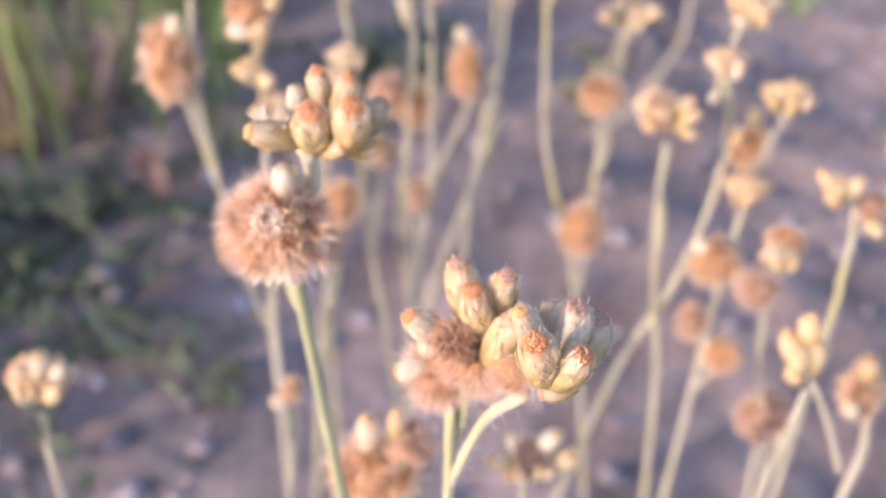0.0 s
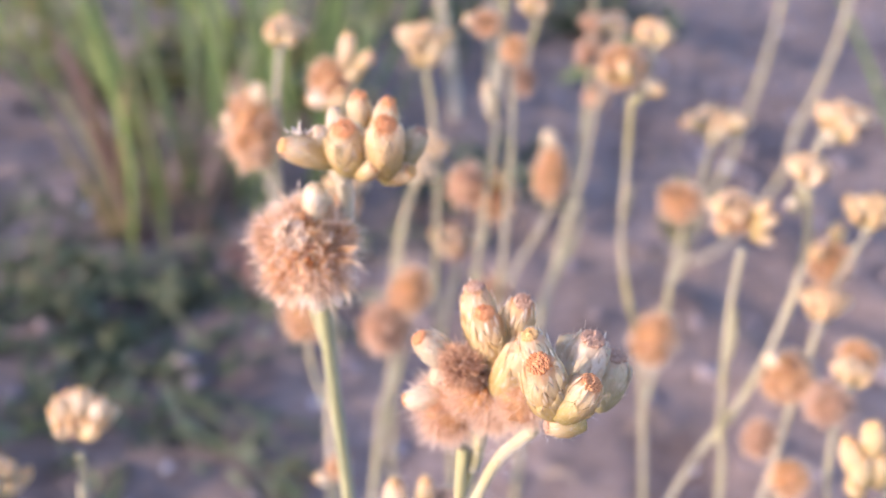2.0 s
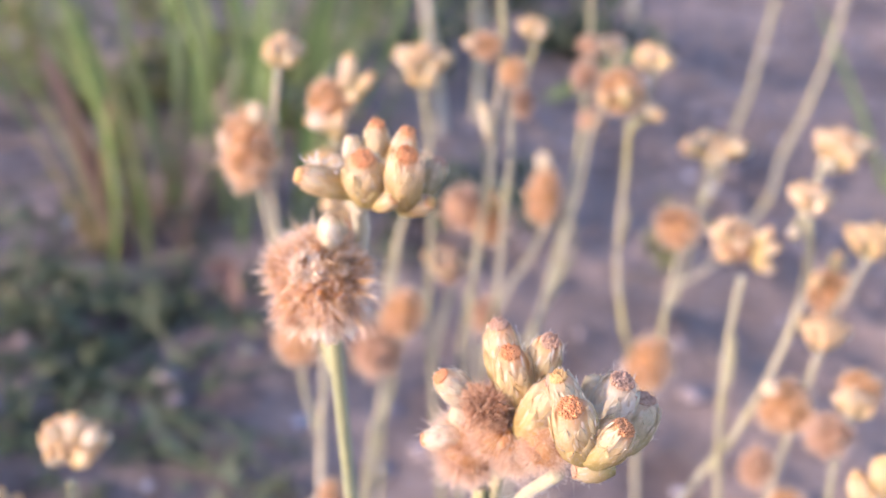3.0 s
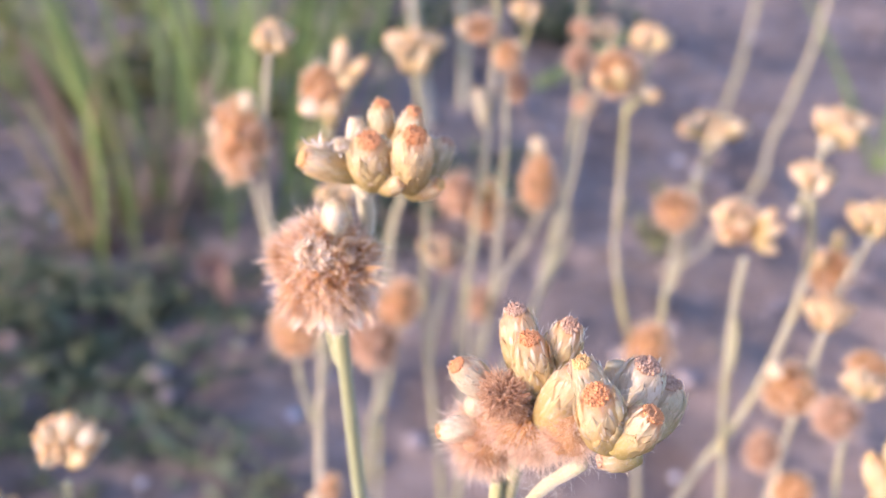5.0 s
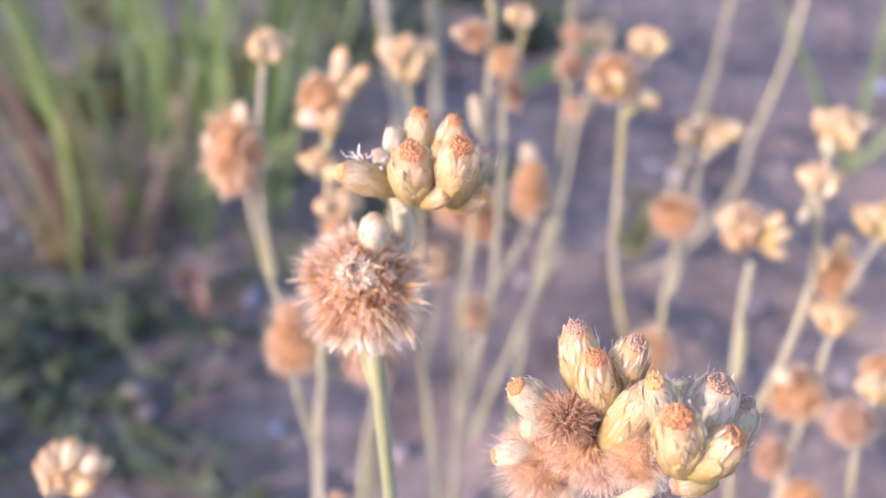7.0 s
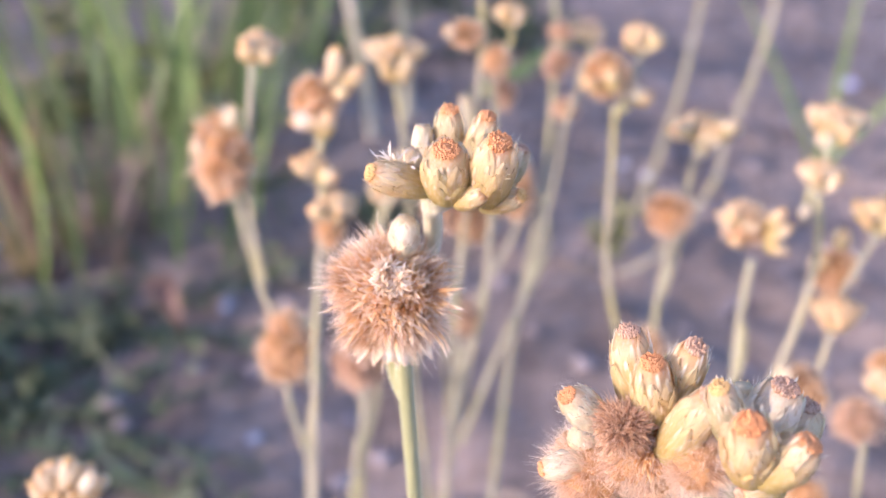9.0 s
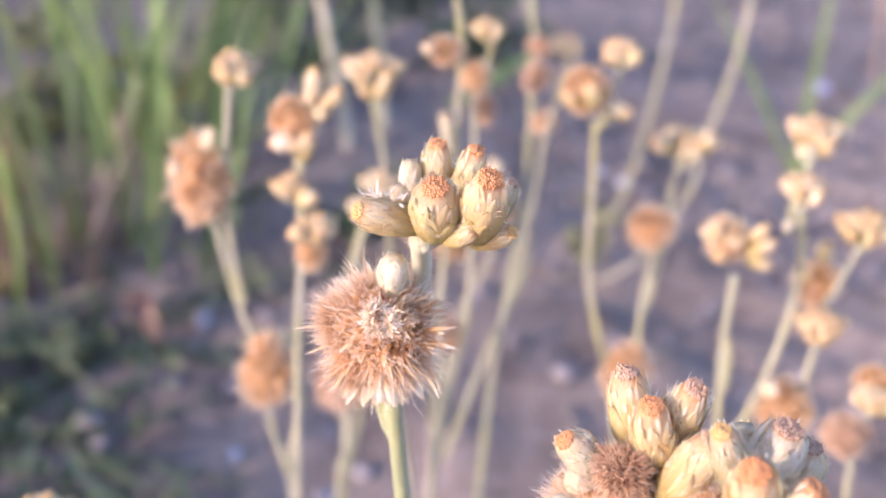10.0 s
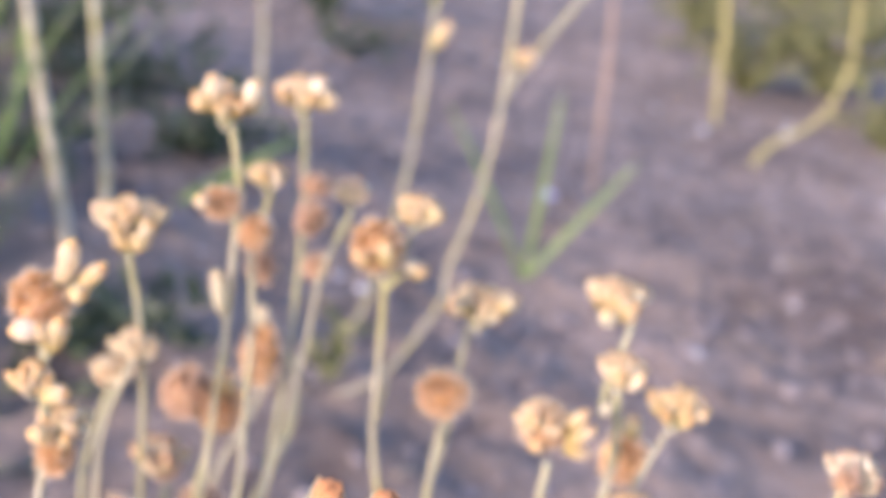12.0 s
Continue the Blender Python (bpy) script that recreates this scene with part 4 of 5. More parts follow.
s = thing("everlasting_stalk", (-0.0218, 0.269, 0), "woolly stalk with a blunt brown seed head", "wildflower", "dried everlasting flower stalks")
stem(s, [(-0.0218, 0.269, -0.035), (-0.0171, 0.259, 0.067), (-0.01, 0.249, 0.168), (-0.008, 0.249, 0.182), (-0.007, 0.249, 0.194)], 0.00137, 0.00116, "stem", STEM)
puff(s, (-0.009, 0.249, 0.202), 0.0069, "dark", 1.06)

s = thing("everlasting_stalk", (0.0116, 0.284, 0), "tall woolly stalk topped by cream and straw buds", "wildflower", "dried everlasting flower stalks")
stem(s, [(0.0116, 0.284, -0.035), (0.012, 0.28, 0.06), (0.0131, 0.275, 0.145), (0.0133, 0.258, 0.195), (0.013, 0.25, 0.221), (0.014, 0.25, 0.242), (0.015, 0.25, 0.258), (0.015, 0.25, 0.271), (0.015, 0.25, 0.283), (0.013, 0.25, 0.294)], 0.00151, 0.00128, "stem", STEM)
cluster(s, (0.012, 0.25, 0.298), 0.0044, 27, "straw", "orange", 0.0037, 0.65)
bud(s, (0.015, 0.246, 0.299), (0.016, 0.245, 0.303), 0.0031, "white", "orange")
bud(s, (0.009, 0.248, 0.298), (0.006, 0.247, 0.298), 0.0029, "straw", "orange")
bud(s, (0.01, 0.247, 0.299), (0.009, 0.246, 0.303), 0.0032, "white", "orange")
bud(s, (0.014, 0.25, 0.259), (0.012, 0.249, 0.268), 0.0027, "white", None)
stem(s, [(0.015, 0.25, 0.248), (0.015, 0.25, 0.256), (0.013, 0.25, 0.262)], 0.00115, 0.00098, "branch", STEM)

s = thing("everlasting_stalk", (0.012, 0.287, 0), "woolly stalk with pinkish seed heads and yellow buds", "wildflower", "dried everlasting flower stalks")
stem(s, [(0.012, 0.287, -0.035), (0.0125, 0.283, 0.06), (0.0138, 0.279, 0.143), (0.0165, 0.262, 0.19), (0.019, 0.245, 0.223), (0.019, 0.245, 0.245), (0.019, 0.245, 0.257), (0.018, 0.245, 0.269), (0.017, 0.245, 0.277)], 0.00137, 0.00116, "stem", STEM)
puff(s, (0.012, 0.245, 0.282), 0.0035, "tan", 0.89)
puff(s, (0.018, 0.245, 0.277), 0.0033, "tan", 1.12)
puff(s, (0.02, 0.251, 0.268), 0.0031, "dark", 1.20)
bud(s, (0.009, 0.242, 0.282), (0.008, 0.241, 0.284), 0.0026, "white", "orange")
cluster(s, (0.021, 0.261, 0.282), 0.0029, 17, "yellow", "orange", 0.0032, 0.9)
stem(s, [(0.02, 0.261, 0.268), (0.021, 0.261, 0.275), (0.022, 0.261, 0.279)], 0.00108, 0.00092, "branch", STEM)

s = thing("everlasting_stalk", (0.025, 0.31, 0), "woolly stalk with several dark brown seed heads", "wildflower", "dried everlasting flower stalks")
stem(s, [(0.025, 0.31, -0.035), (0.0262, 0.30, 0.06), (0.0275, 0.291, 0.136), (0.0295, 0.29, 0.186), (0.0345, 0.292, 0.215), (0.037, 0.293, 0.234), (0.038, 0.293, 0.247), (0.042, 0.293, 0.262)], 0.00137, 0.00116, "stem", STEM)
puff(s, (0.035, 0.293, 0.262), 0.0042, "dark", 1.00)
puff(s, (0.035, 0.293, 0.27), 0.0037, "dark", 0.73)
puff(s, (0.038, 0.297, 0.249), 0.0039, "dark", 0.87)
cluster(s, (0.039, 0.273, 0.276), 0.0031, 17, "green", "brown", 0.0037, 1.0)
stem(s, [(0.038, 0.279, 0.262), (0.04, 0.279, 0.267), (0.041, 0.279, 0.272)], 0.00108, 0.00092, "branch", STEM)

s = thing("everlasting_stalk", (0.0252, 0.312, 0), "tall woolly stalk topped by cream and orange buds", "wildflower", "dried everlasting flower stalks")
stem(s, [(0.0252, 0.312, -0.035), (0.0265, 0.302, 0.06), (0.0278, 0.293, 0.135), (0.0302, 0.295, 0.184), (0.0352, 0.308, 0.222), (0.036, 0.314, 0.252), (0.035, 0.314, 0.268), (0.034, 0.314, 0.28)], 0.00158, 0.00134, "stem", STEM)
cluster(s, (0.033, 0.314, 0.285), 0.0055, 25, "straw", "orange", 0.0045, 0.7)
bud(s, (0.036, 0.31, 0.284), (0.04, 0.309, 0.285), 0.0039, "straw", "orange")
bud(s, (0.035, 0.31, 0.286), (0.036, 0.309, 0.29), 0.0041, "white", "orange")

s = thing("everlasting_stalk", (0.0795, 0.275, 0), "branched woolly stalk with round tan seed heads and straw bud clusters", "wildflower", "dried everlasting flower stalks")
stem(s, [(0.0795, 0.275, -0.035), (0.0707, 0.265, 0.075), (0.057, 0.255, 0.184), (0.049, 0.255, 0.216), (0.046, 0.255, 0.231), (0.045, 0.255, 0.25), (0.044, 0.255, 0.265)], 0.00158, 0.00134, "stem", STEM)
part("leaf", LEAF, s, standing(Vector((0.046, 0.254, 0.233)) - s.location, Vector((0.048, 0.252, 0.244)) - s.location, 0.012), "yellowish woolly leaf clasping the stem")
puff(s, (0.041, 0.252, 0.273), 0.0052, "tan", 0.95)
bud(s, (0.039, 0.248, 0.271), (0.036, 0.247, 0.273), 0.0032, "straw", "orange")
bud(s, (0.042, 0.247, 0.271), (0.041, 0.246, 0.276), 0.0032, "straw", "orange")
cluster(s, (0.046, 0.244, 0.283), 0.0034, 20, "straw", "orange", 0.0039, 0.9)
bud(s, (0.047, 0.241, 0.283), (0.049, 0.24, 0.284), 0.0030, "yellow", "orange")
bud(s, (0.047, 0.25, 0.269), (0.048, 0.249, 0.271), 0.0030, "white", None)
bud(s, (0.048, 0.25, 0.268), (0.05, 0.249, 0.27), 0.0031, "straw", "orange")
stem(s, [(0.045, 0.254, 0.265), (0.047, 0.254, 0.272), (0.048, 0.254, 0.278)], 0.00108, 0.00092, "branch", STEM)
stem(s, [(0.044, 0.254, 0.263), (0.046, 0.254, 0.265), (0.048, 0.254, 0.267)], 0.00094, 0.00080, "branch", STEM)
stem(s, [(0.058, 0.254, 0.186), (0.059, 0.254, 0.206), (0.059, 0.254, 0.222), (0.06, 0.254, 0.24)], 0.00151, 0.00128, "branch", STEM)
puff(s, (0.058, 0.251, 0.243), 0.0055, "tan", 0.95)
stem(s, [(0.061, 0.259, 0.218), (0.063, 0.259, 0.234), (0.063, 0.259, 0.248), (0.064, 0.259, 0.257)], 0.00137, 0.00116, "branch", STEM)
cluster(s, (0.063, 0.252, 0.262), 0.0056, 32, "yellow", "orange", 0.0037, 0.45)
bud(s, (0.059, 0.249, 0.262), (0.055, 0.248, 0.263), 0.0035, "straw", "orange")
bud(s, (0.065, 0.249, 0.262), (0.068, 0.248, 0.265), 0.0035, "straw", "orange")
puff(s, (0.057, 0.253, 0.205), 0.0059, "tan", 1.32)

s = thing("everlasting_stalk", (0.0833, 0.234, 0), "woolly stalk with a round head of tan fluff and straw buds", "wildflower", "dried everlasting flower stalks")
stem(s, [(0.0833, 0.234, -0.035), (0.0788, 0.224, 0.075), (0.072, 0.214, 0.184), (0.069, 0.214, 0.208), (0.067, 0.214, 0.225), (0.066, 0.214, 0.239), (0.066, 0.214, 0.251)], 0.00166, 0.00141, "stem", STEM)
part("leaf", LEAF, s, standing(Vector((0.067, 0.213, 0.226)) - s.location, Vector((0.065, 0.211, 0.238)) - s.location, 0.014), "yellowish woolly leaf clasping the stem")
puff(s, (0.063, 0.2115, 0.2598), 0.0044, "tan", 0.95)
cluster(s, (0.0622, 0.2112, 0.2606), 0.0038, 18, "white", "orange", 0.0031, 0.8)
bud(s, (0.066, 0.209, 0.26), (0.068, 0.208, 0.264), 0.0025, "straw", "orange")
bud(s, (0.066, 0.209, 0.258), (0.07, 0.208, 0.261), 0.0025, "straw", "orange")
bud(s, (0.066, 0.209, 0.257), (0.07, 0.208, 0.256), 0.0025, "straw", "orange")
bud(s, (0.062, 0.209, 0.257), (0.06, 0.208, 0.258), 0.0025, "straw", "orange")
bud(s, (0.061, 0.209, 0.261), (0.059, 0.208, 0.263), 0.0025, "straw", "orange")

s = thing("everlasting_stalk", (0.0288, 0.235, 0), "slanting woolly stalk with two tiers of cream buds", "wildflower", "dried everlasting flower stalks")
stem(s, [(0.0288, 0.235, -0.035), (0.041, 0.225, 0.074), (0.06, 0.215, 0.182), (0.072, 0.215, 0.215), (0.077, 0.215, 0.236), (0.078, 0.215, 0.252), (0.076, 0.215, 0.264)], 0.00173, 0.00147, "stem", STEM, (0.75,))
cluster(s, (0.074, 0.211, 0.27), 0.0035, 22, "straw", "orange", 0.0035, 0.7)
bud(s, (0.073, 0.211, 0.264), (0.072, 0.21, 0.262), 0.0017, "white", None)
cluster(s, (0.087, 0.245, 0.268), 0.0051, 30, "straw", "orange", 0.0040, 0.6)
bud(s, (0.087, 0.241, 0.265), (0.089, 0.24, 0.267), 0.0035, "straw", "orange")
bud(s, (0.085, 0.241, 0.264), (0.083, 0.24, 0.267), 0.0035, "white", "orange")
stem(s, [(0.075, 0.217, 0.258), (0.075, 0.217, 0.264), (0.076, 0.217, 0.269), (0.077, 0.217, 0.275)], 0.00122, 0.00104, "branch", STEM)

s = thing("everlasting_stalk", (0.0754, 0.235, 0), "woolly stalk with orange seed heads and yellow buds up its side", "wildflower", "dried everlasting flower stalks")
stem(s, [(0.0754, 0.235, -0.035), (0.0768, 0.225, 0.059), (0.079, 0.215, 0.152), (0.081, 0.215, 0.193), (0.082, 0.215, 0.211), (0.083, 0.215, 0.224), (0.084, 0.215, 0.236)], 0.00158, 0.00134, "stem", STEM)
cluster(s, (0.083, 0.212, 0.242), 0.0040, 22, "straw", "orange", 0.0042, 0.7)
puff(s, (0.087, 0.228, 0.243), 0.0045, "tan", 1.22)
bud(s, (0.086, 0.226, 0.249), (0.086, 0.225, 0.253), 0.0033, "yellow", "orange")
bud(s, (0.084, 0.226, 0.245), (0.082, 0.225, 0.247), 0.0032, "yellow", "orange")
cluster(s, (0.089, 0.217, 0.26), 0.0044, 22, "yellow", "gold", 0.0038, 0.7)
stem(s, [(0.086, 0.22, 0.231), (0.086, 0.22, 0.241), (0.088, 0.22, 0.248), (0.09, 0.22, 0.254)], 0.00115, 0.00098, "branch", STEM)
puff(s, (0.08, 0.214, 0.223), 0.0057, "tan", 0.96)
bud(s, (0.076, 0.21, 0.229), (0.074, 0.209, 0.23), 0.0031, "white", None)
puff(s, (0.075, 0.206, 0.213), 0.0037, "dark", 1.27)
puff(s, (0.083, 0.206, 0.204), 0.0043, "tan", 1.06)
stem(s, [(0.081, 0.214, 0.187), (0.084, 0.214, 0.192), (0.086, 0.214, 0.195)], 0.00108, 0.00092, "branch", STEM)

s = thing("everlasting_stalk", (0.0998, 0.208, 0), "woolly stalk with greyish fluff and yellow buds", "wildflower", "dried everlasting flower stalks")
stem(s, [(0.0998, 0.208, -0.035), (0.0952, 0.198, 0.0795), (0.088, 0.188, 0.193), (0.086, 0.188, 0.209), (0.084, 0.188, 0.22), (0.083, 0.188, 0.23)], 0.00137, 0.00116, "stem", STEM)
puff(s, (0.081, 0.188, 0.235), 0.0046, "dark", 0.90)
puff(s, (0.084, 0.188, 0.246), 0.0038, "tan", 0.78)
cluster(s, (0.082, 0.184, 0.245), 0.0029, 17, "yellow", "orange", 0.0032, 0.9)
stem(s, [(0.084, 0.19, 0.227), (0.084, 0.19, 0.234), (0.085, 0.19, 0.239)], 0.00108, 0.00092, "branch", STEM)

s = thing("everlasting_stalk", (0.094, 0.204, 0), "forked woolly stalk with yellow buds and a dark seed head", "wildflower", "dried everlasting flower stalks")
stem(s, [(0.094, 0.204, -0.035), (0.094, 0.194, 0.095), (0.094, 0.184, 0.224), (0.094, 0.184, 0.24), (0.094, 0.184, 0.249), (0.093, 0.184, 0.256)], 0.00151, 0.00128, "stem", STEM)
bud(s, (0.089, 0.181, 0.26), (0.084, 0.18, 0.265), 0.0028, "yellow", "orange")
bud(s, (0.089, 0.181, 0.26), (0.087, 0.18, 0.264), 0.0028, "yellow", "orange")
bud(s, (0.09, 0.181, 0.26), (0.091, 0.18, 0.264), 0.0028, "yellow", "orange")
bud(s, (0.089, 0.181, 0.258), (0.086, 0.18, 0.261), 0.0028, "yellow", "orange")
puff(s, (0.096, 0.184, 0.256), 0.0034, "dark", 0.89)
bud(s, (0.094, 0.179, 0.256), (0.096, 0.178, 0.254), 0.0025, "straw", "orange")
stem(s, [(0.096, 0.185, 0.25), (0.098, 0.185, 0.257), (0.099, 0.185, 0.262), (0.099, 0.185, 0.267)], 0.00122, 0.00104, "branch", STEM_PALE)
cluster(s, (0.1, 0.185, 0.268), 0.0036, 22, "white", "brown", 0.0032, 0.9)
puff(s, (0.096, 0.181, 0.269), 0.0021, "dark", 1.00)

s = thing("everlasting_stalk", (0.0595, 0.17, 0), "woolly stalk with upright golden buds", "wildflower", "dried everlasting flower stalks")
stem(s, [(0.0595, 0.17, -0.035), (0.0656, 0.16, 0.0935), (0.075, 0.15, 0.221), (0.077, 0.15, 0.235), (0.078, 0.15, 0.244)], 0.00137, 0.00116, "stem", STEM)
bud(s, (0.076, 0.149, 0.254), (0.075, 0.148, 0.26), 0.0035, "yellow", "orange")
bud(s, (0.076, 0.149, 0.249), (0.074, 0.148, 0.255), 0.0039, "yellow", "orange")
bud(s, (0.075, 0.149, 0.25), (0.072, 0.148, 0.257), 0.0032, "yellow", "orange")
bud(s, (0.078, 0.149, 0.249), (0.077, 0.148, 0.255), 0.0030, "yellow", "orange")
bud(s, (0.076, 0.149, 0.247), (0.074, 0.148, 0.25), 0.0030, "yellow", "orange")
bud(s, (0.078, 0.15, 0.25), (0.079, 0.149, 0.253), 0.0023, "white", None)
stem(s, [(0.087, 0.15, 0.227), (0.083, 0.15, 0.237), (0.079, 0.15, 0.245)], 0.00115, 0.00098, "branch", STEM)

s = thing("everlasting_stalk", (0.102, 0.208, 0), "woolly stalk with a round brown seed head", "wildflower", "dried everlasting flower stalks")
stem(s, [(0.102, 0.208, -0.035), (0.0977, 0.198, 0.073), (0.091, 0.188, 0.18), (0.09, 0.188, 0.188), (0.09, 0.188, 0.196)], 0.00137, 0.00116, "stem", STEM)
puff(s, (0.088, 0.188, 0.203), 0.0060, "dark", 0.96)

s = thing("everlasting_stalk", (0.0846, 0.18, 0), "stout woolly stalk with tan fluff and cream buds", "wildflower", "dried everlasting flower stalks")
stem(s, [(0.0846, 0.18, -0.035), (0.0883, 0.17, 0.088), (0.094, 0.16, 0.21), (0.095, 0.16, 0.221), (0.094, 0.16, 0.229)], 0.00166, 0.00141, "stem", STEM)
puff(s, (0.092, 0.16, 0.235), 0.0042, "tan", 1.24)
bud(s, (0.091, 0.157, 0.24), (0.089, 0.156, 0.246), 0.0033, "straw", "orange")
bud(s, (0.09, 0.157, 0.233), (0.088, 0.156, 0.236), 0.0030, "white", "orange")

s = thing("everlasting_stalk", (0.0118, 0.286, 0), "woolly stalk with paired brown seed heads", "wildflower", "dried everlasting flower stalks")
stem(s, [(0.0118, 0.286, -0.035), (0.0122, 0.282, 0.06), (0.0133, 0.277, 0.144), (0.0122, 0.264, 0.182), (0.011, 0.256, 0.2), (0.012, 0.256, 0.216), (0.014, 0.256, 0.228)], 0.00137, 0.00116, "stem", STEM)
puff(s, (0.009, 0.256, 0.239), 0.0052, "dark", 1.15)
puff(s, (0.016, 0.256, 0.237), 0.0055, "tan", 1.10)
bud(s, (0.016, 0.253, 0.241), (0.016, 0.252, 0.246), 0.0033, "straw", None)

s = thing("everlasting_stalk", (0.0069, 0.324, 0), "leaning woolly stalk with a slender pinkish seed head", "wildflower", "dried everlasting flower stalks")
stem(s, [(0.0069, 0.324, -0.035), (0.0097, 0.314, 0.0535), (0.014, 0.304, 0.141), (0.017, 0.304, 0.17), (0.02, 0.304, 0.19), (0.026, 0.304, 0.204), (0.03, 0.304, 0.216)], 0.00137, 0.00116, "stem", STEM)
puff(s, (0.028, 0.304, 0.223), 0.0050, "tan", 1.75)
bud(s, (0.027, 0.302, 0.232), (0.026, 0.301, 0.237), 0.0040, "white", None)

s = thing("everlasting_stalk", (0.0182, 0.283, 0), "woolly stalk with a cream and brown bud head", "wildflower", "dried everlasting flower stalks")
stem(s, [(0.0182, 0.283, -0.035), (0.0146, 0.273, 0.057), (0.0088, 0.264, 0.147), (0.0047, 0.264, 0.178), (0.004, 0.266, 0.193), (0.007, 0.266, 0.212)], 0.00166, 0.00141, "stem", STEM)
cluster(s, (0.005, 0.266, 0.219), 0.0047, 22, "straw", "brown", 0.0048, 1.0)
puff(s, (0.006, 0.264, 0.218), 0.0036, "dark", 1.00)

s = thing("everlasting_stalk", (0.0112, 0.304, 0), "woolly stalk with a small round brown seed head", "wildflower", "dried everlasting flower stalks")
stem(s, [(0.0112, 0.304, -0.035), (0.0123, 0.294, 0.0545), (0.014, 0.284, 0.143), (0.015, 0.284, 0.168), (0.015, 0.284, 0.186)], 0.00137, 0.00116, "stem", STEM)
puff(s, (0.015, 0.284, 0.194), 0.0055, "dark", 1.06)

s = thing("everlasting_stalk", (-0.0225, 0.27, 0), "woolly stalk with a pinkish tan seed head", "wildflower", "dried everlasting flower stalks")
stem(s, [(-0.0225, 0.27, -0.035), (-0.0176, 0.26, 0.062), (-0.01, 0.25, 0.158), (-0.005, 0.25, 0.189), (-0.003, 0.25, 0.206)], 0.00158, 0.00134, "stem", STEM)
puff(s, (-0.003, 0.25, 0.213), 0.0055, "tan", 1.15)
stem(s, [(-0.006, 0.26, 0.189), (-0.007, 0.26, 0.209), (-0.006, 0.26, 0.229), (-0.001, 0.26, 0.244)], 0.00144, 0.00122, "branch", STEM)
cluster(s, (-0.001, 0.26, 0.247), 0.0037, 17, "white", "orange", 0.0040, 0.7)

s = thing("everlasting_stalk", (0.0248, 0.309, 0), "bare woolly stalk leaning among the others", "wildflower", "dried everlasting flower stalks")
stem(s, [(0.0248, 0.309, -0.035), (0.0259, 0.299, 0.06), (0.0272, 0.29, 0.137), (0.0296, 0.291, 0.187), (0.033, 0.296, 0.199), (0.037, 0.3, 0.207)], 0.00173, 0.00147, "stem", STEM)
stem(s, [(0.017, 0.3, 0.141), (0.028, 0.3, 0.18), (0.037, 0.3, 0.207), (0.035, 0.3, 0.225)], 0.00158, 0.00134, "branch", STEM)

s = thing("tall_stem", (0.117, 0.7, 0), "tall pale stem leaning up from the bare soil", "wildflower", "tall pale stems")
stem(s, [(0.111, 0.704, -0.039), (0.117, 0.7, -0.009), (0.127, 0.7, 0.029), (0.14, 0.7, 0.061), (0.1507, 0.7, 0.122), (0.1537, 0.7, 0.148), (0.1556, 0.7, 0.175), (0.1566, 0.7, 0.201), (0.1568, 0.7, 0.24), (0.158, 0.7, 0.33)], 0.0026, 0.0031, "stem", STEM)
bud(s, (0.1585, 0.698, 0.226), (0.165, 0.696, 0.242), 0.0075, "straw", "orange")

s = thing("tall_stem", (0.12, 0.68, 0), "tall pale stem with a side branch and small buds", "wildflower", "tall pale stems")
stem(s, [(0.114, 0.684, -0.032), (0.12, 0.68, -0.002), (0.128, 0.63, 0.034), (0.135, 0.59, 0.072), (0.147, 0.563, 0.12), (0.1478, 0.56, 0.142), (0.1545, 0.56, 0.169), (0.1592, 0.56, 0.196), (0.161, 0.56, 0.223), (0.161, 0.56, 0.25), (0.1605, 0.56, 0.285), (0.161, 0.56, 0.33)], 0.0022, 0.0030, "stem", STEM)
stem(s, [(0.161, 0.56, 0.231), (0.1665, 0.56, 0.2425), (0.176, 0.56, 0.2584), (0.1892, 0.56, 0.2785), (0.199, 0.56, 0.292)], 0.0028, 0.0024, "branch", STEM)
cluster(s, (0.1690, 0.557, 0.253), 0.0050, 7, "straw", "orange", 0.0085)

s = thing("tall_stem", (-0.03, 0.947, 0), "tall pale green stem standing over the weeds", "wildflower", "tall pale stems")
stem(s, [(-0.03, 0.947, -0.03), (-0.035, 0.947, 0.053), (-0.041, 0.947, 0.118), (-0.047, 0.947, 0.183), (-0.0599, 0.947, 0.3224)], 0.0095, 0.0066, "stem", STEM_PALE)

s = thing("tall_stem", (-0.056, 0.894, 0), "tall greenish stem standing over the weeds", "wildflower", "tall pale stems")
stem(s, [(-0.056, 0.894, -0.03), (-0.062, 0.894, 0.032), (-0.076, 0.894, 0.106), (-0.089, 0.894, 0.187), (-0.1112, 0.894, 0.3252)], 0.01, 0.0070, "stem", STEM_PALE)

s = thing("tall_stem", (0.116, 1.214, 0), "tall pale stem standing further back", "wildflower", "tall pale stems")
stem(s, [(0.116, 1.214, -0.03), (0.107, 1.214, 0.092), (0.106, 1.214, 0.121), (0.103, 1.214, 0.156), (0.091, 1.214, 0.2955)], 0.006, 0.0042, "stem", STEM_PALE)

